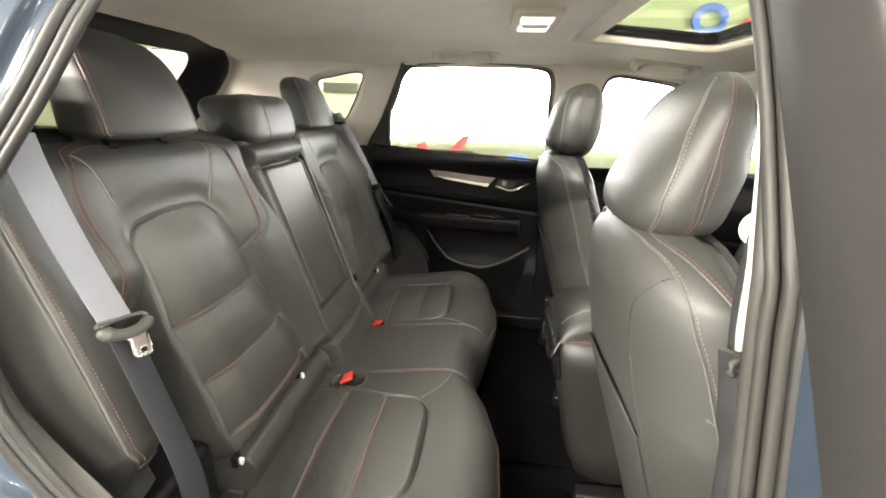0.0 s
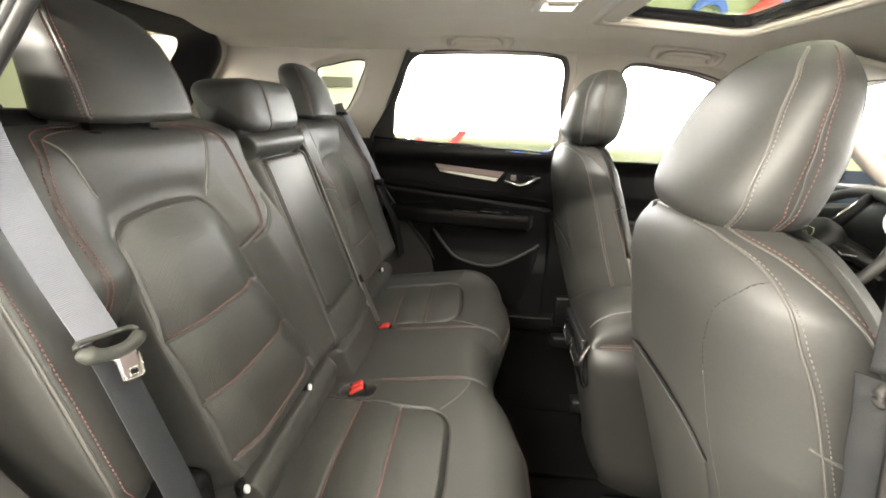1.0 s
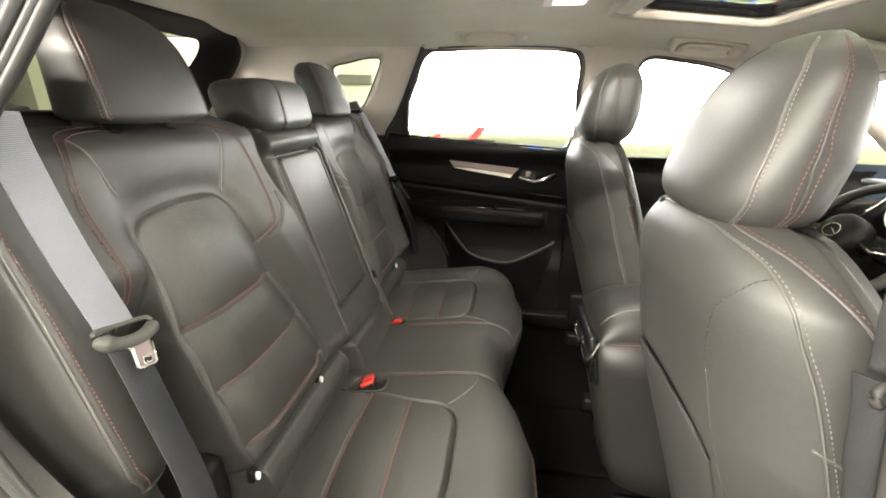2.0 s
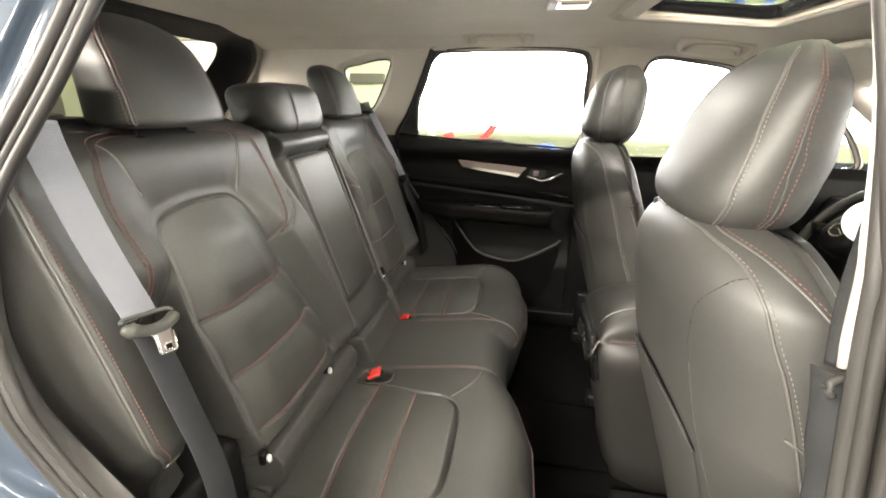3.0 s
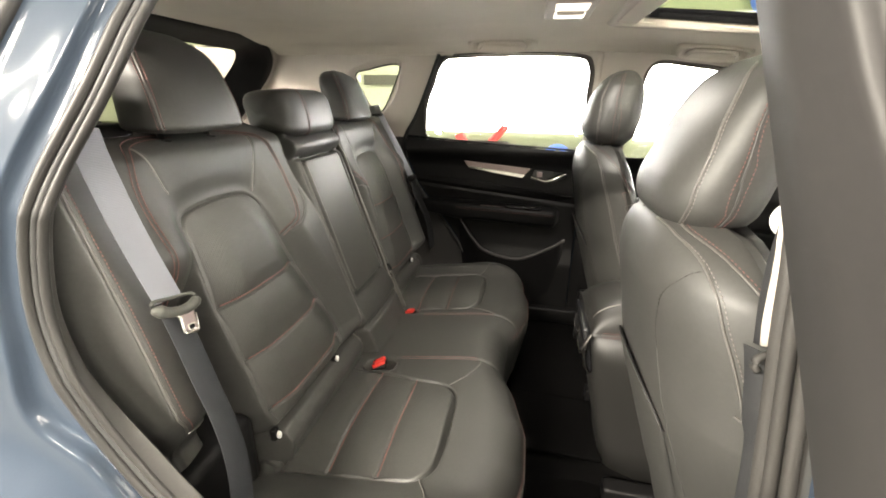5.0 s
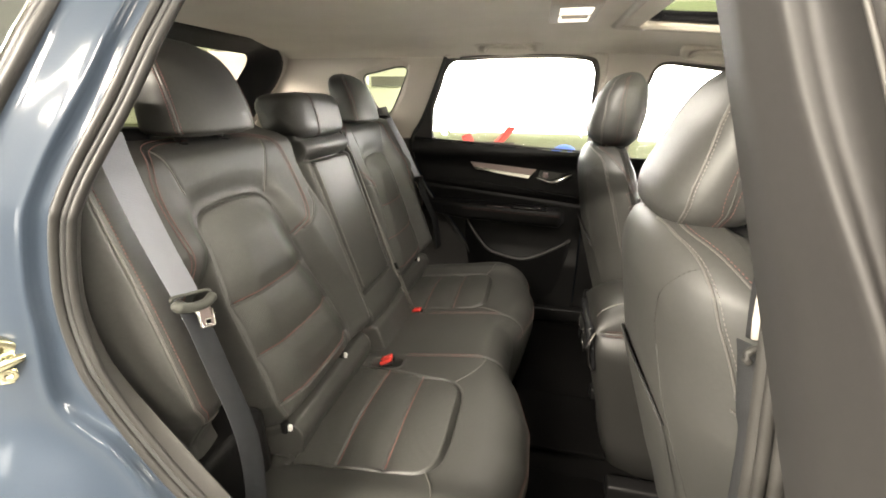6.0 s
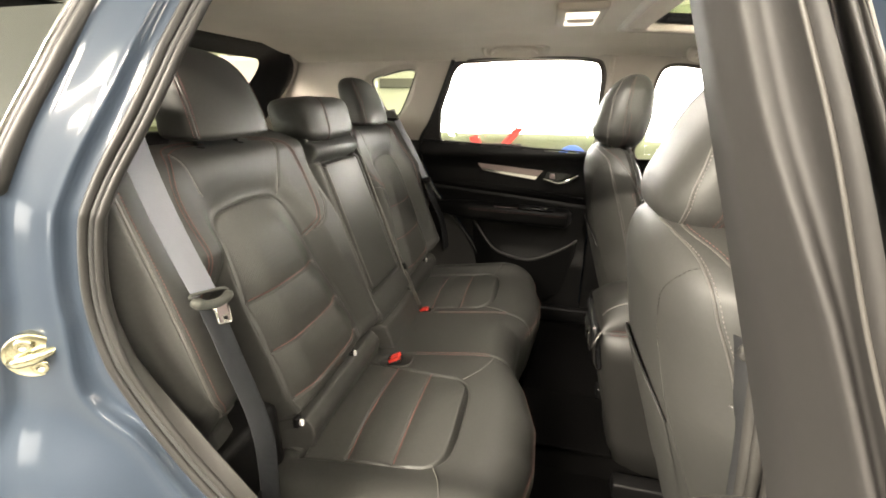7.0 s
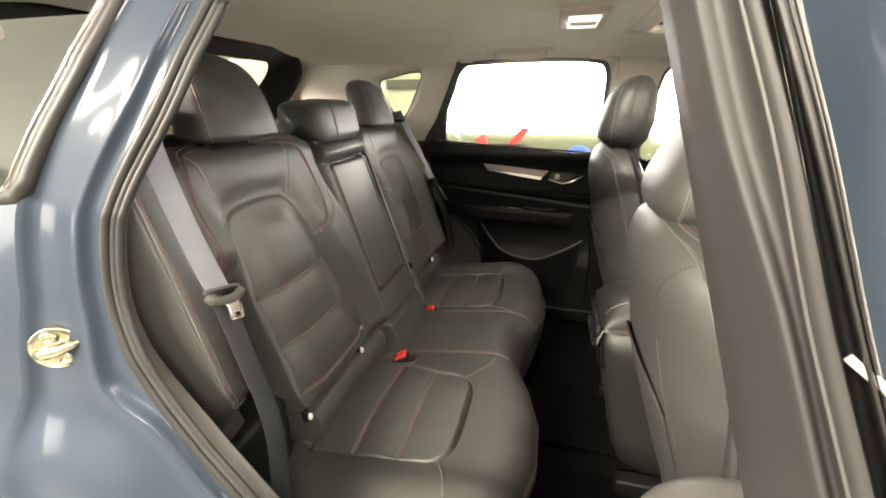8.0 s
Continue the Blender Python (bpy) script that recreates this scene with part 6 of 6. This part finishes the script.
def centre_pillar():
    t = thing("centre_pillar", (0.70, -0.68, 0.35), "centre pillar with pale lining, ribbed seal and blue-grey paint", "car pillar")
    zs = np.linspace(0.45, 1.50, 60)
    xs = np.interp(zs, [0.45, 0.8, 1.0, 1.15, 1.33, 1.5], [0.755, 0.700, 0.683, 0.674, 0.668, 0.655])
    ys = near_side(zs) + 0.030

    # the lining draws back behind the seal towards the roof
    back = np.interp(zs, [1.2, 1.29, 1.35, 1.40, 1.5], [0.0, 0.009, 0.012, 0.013, 0.014])

    def strip(name, prof, material, label="", shift=0.0):
        R = np.array([np.stack([xs + dx + shift, ys + dy, zs], 1) for dx, dy in prof]).transpose(1, 0, 2)
        k, m = R.shape[:2]
        faces = [(i * m + j, i * m + j + 1, (i + 1) * m + j + 1, (i + 1) * m + j) for i in range(k - 1) for j in range(m - 1)]
        return raw(name, R.reshape(-1, 3), faces, material, t, label)
    strip("lining", [(0.14, 0.035), (0.05, 0.020), (0.01, 0.012), (-0.010, 0.007), (-0.014, 0.0), (-0.008, -0.006), (0.0, -0.006)], PILLAR_GREY, "grey pillar lining", back)
    # seals coloured lighter than RUBBER, standing in for the light on this pillar
    tube("seal", np.stack([xs - 0.002, ys - 0.008, zs], 1), 0.006, PILLAR_GREY, t, "ribbed rubber seal", n=10)
    tube("seal", np.stack([xs + 0.003, ys - 0.024, zs], 1), 0.006, PILLAR_GREY, t, "ribbed rubber seal", n=10)
    hi = (zs > 1.115) & (zs < 1.46)
    r = np.interp(zs[hi], [1.115, 1.13, 1.20, 1.28, 1.46], [0.0018, 0.0036, 0.0026, 0.0014, 0.0010])
    tube("upper_lining", np.stack([xs[hi] + back[hi] - 0.0120 - r, ys[hi] + 0.003, zs[hi]], 1), r, PILLAR, t, "pale upper pillar lining", n=12)
    strip("seal_base", [(0.002, 0.004), (0.004, -0.010), (0.007, -0.026), (0.009, -0.030)], RUBBER)
    strip("seal_gap", [(0.009, -0.029), (0.012, -0.034), (0.016, -0.035)], DARK_RUBBER)
    strip("paint", [(0.012, -0.033), (0.014, -0.040), (0.017, -0.048), (0.021, -0.060), (0.027, -0.077), (0.035, -0.096), (0.048, -0.112), (0.12, -0.12)], PAINT, "painted pillar face")
    f = thing("front_door", (1.2, -0.75, 0.35), "closed front car door on the near side", "car door")
    def lin(u, v):
        return np.stack([u, near_side(v) - 0.02, v], -1)
    sheet("lining", lin, np.linspace(0.80, 1.75, 30), np.linspace(0.35, 1.10, 30), BLACK, f, back=(0, -0.10, 0))
    tube("sash", [(0.79, float(near_side(np.array(1.1))) - 0.03, 1.10), (0.76, float(near_side(np.array(1.3))) - 0.03, 1.30), (0.80, -0.57, 1.455), (1.1, -0.57, 1.43), (1.45, -0.62, 1.30)], 0.012, PILLAR, f)


centre_pillar()


def open_door():
    t = thing("open_rear_door", (0.62, -0.95, 0.35), "opened rear car door with dark grained window frame trim", "car door")
    # window frame garnish: a leaning grained plate from the hinge edge to the glass run
    zs = np.linspace(1.0, 1.52, 40)
    A = np.stack([np.interp(zs, [0.8, 1.4, 1.6], [0.687, 0.502, 0.44]), np.interp(zs, [0.8, 1.4, 1.6], [-0.916, -0.856, -0.836]), zs], 1)
    B = np.stack([np.interp(zs, [1.0, 1.4, 1.6], [0.645, 0.514, 0.448]), np.interp(zs, [1.0, 1.4, 1.6], [-1.054, -0.911, -0.84]), zs], 1)

    low_k = ss(1.345, 1.255, zs)

    def at(k0, k1, dx):
        """A line along the frame: k0, k1: its share of the width high up and at the belt line, dx: its depth."""
        k = (k0 + (k1 - k0) * low_k)[:, None]
        return A + (B - A) * k + np.array((dx, 0, 0))

    def strip(name, prof, material, label=""):
        R = np.array([at(*p) for p in prof]).transpose(1, 0, 2)
        m = R.shape[1]
        faces = [(i * m + j, i * m + j + 1, (i + 1) * m + j + 1, (i + 1) * m + j) for i in range(len(zs) - 1) for j in range(m - 1)]
        return raw(name, R.reshape(-1, 3), faces, material, t, label)
    strip("frame_garnish", [(0.02, 0.02, 0.04), (0.0, 0.0, 0.012), (0.03, 0.03, 0.002), (0.08, 0.08, -0.002), (0.30, 0.38, -0.003), (0.53, 0.68, -0.003), (0.57, 0.72, -0.003), (0.61, 0.75, -0.002), (0.58, 0.69, 0.003), (0.615, 0.665, 0.006), (0.71, 0.695, 0.006), (0.82, 0.755, 0.004), (0.895, 0.815, 0.002), (0.915, 0.835, 0.002), (1.02, 0.94, 0.002), (0.95, 0.88, 0.006), (0.60, 0.60, 0.022)], GREY, "dark grey grained window frame trim")
    tube("garnish_ridge", at(0.90, 0.82, 0.0015), 0.0009, SHOULDER, t)
    strip("glass_run", [(0.61, 0.60, 0.022), (0.52, 0.545, 0.028), (0.68, 0.695, 0.022)], DARK_RUBBER)
    strip("glass_run_lip", [(0.68, 0.695, 0.022), (0.99, 0.955, 0.008), (1.085, 1.03, 0.005), (0.965, 0.915, 0.012), (0.98, 0.925, 0.012), (1.08, 1.00, 0.008), (0.925, 0.865, 0.016)], RUBBER)
    strip("frame_paint", [(0.925, 0.865, 0.016), (0.935, 0.87, 0.016), (0.80, 0.76, 0.023), (0.66, 0.645, 0.030)], DARK_RUBBER)
    tube("frame_bright_edge", at(0.935, 0.87, 0.0165), 0.0006, SHOULDER, t)
    gl = [A[k] + (B[k] - A[k]) * 1.2 + np.array((0.034, 0, 0)) for k in (0, -1)]
    g = slab("window_glass", [tuple(gl[0]), tuple(gl[1]), tuple(gl[1] + np.array((0.06, -0.6, 0))), tuple(gl[0] + np.array((0.06, -0.7, 0)))], (1, 0.1, 0.3), 0.004, CLEAR, t, 0)
    g.visible_shadow = False
    tube("glass_edge", [(0.566, -0.9508, 1.2593), (0.575, -0.957, 1.2525), (0.64, -1.00, 1.205)], 0.0017, PILLAR, t, "pale edge of the lowered glass", n=8)
    # lower door: lining with a soft shoulder, painted skin
    def low(u, v):
        # u along the door from the hinge, v down from the shoulder
        y = -0.862 - 0.75 * u
        z = 1.075 - 0.72 * v
        sh = 0.075 * np.exp(-((v / 0.10) ** 2)) * ss(0.0, 0.05, u) ** 0.5
        x = 0.625 + 0.05 * u + 0.10 * v - sh
        return np.stack([x, y, z], -1)
    sheet("lining", low, np.linspace(0, 1, 40), np.linspace(0.02, 1, 40), GREY, t, back=(0.09, -0.01, 0.0), label="dark grey lining with a rounded shoulder")
    def cap(u, th):
        y = -0.838 - 0.75 * u
        r = 0.045 * np.sqrt(np.clip(1 - (1 - np.clip(u / 0.05, 0, 1)) ** 2, 0.0004, 1))
        return np.stack([0.60 + 0.05 * u + r * 1.45 * np.cos(th), y, 1.068 + r * np.sin(th)], -1)
    sheet("shoulder", cap, np.concatenate([np.linspace(0, 0.06, 14), np.linspace(0.08, 1, 20)]), np.linspace(0, 2 * np.pi, 30), SHOULDER, t, label="rounded grey top of the door lining")
    box("skin", (0.78, -1.25, 0.72), (0.03, 0.80, 0.74), PAINT, t, 0.012, label="blue-grey outer door skin")
    return t


open_door()
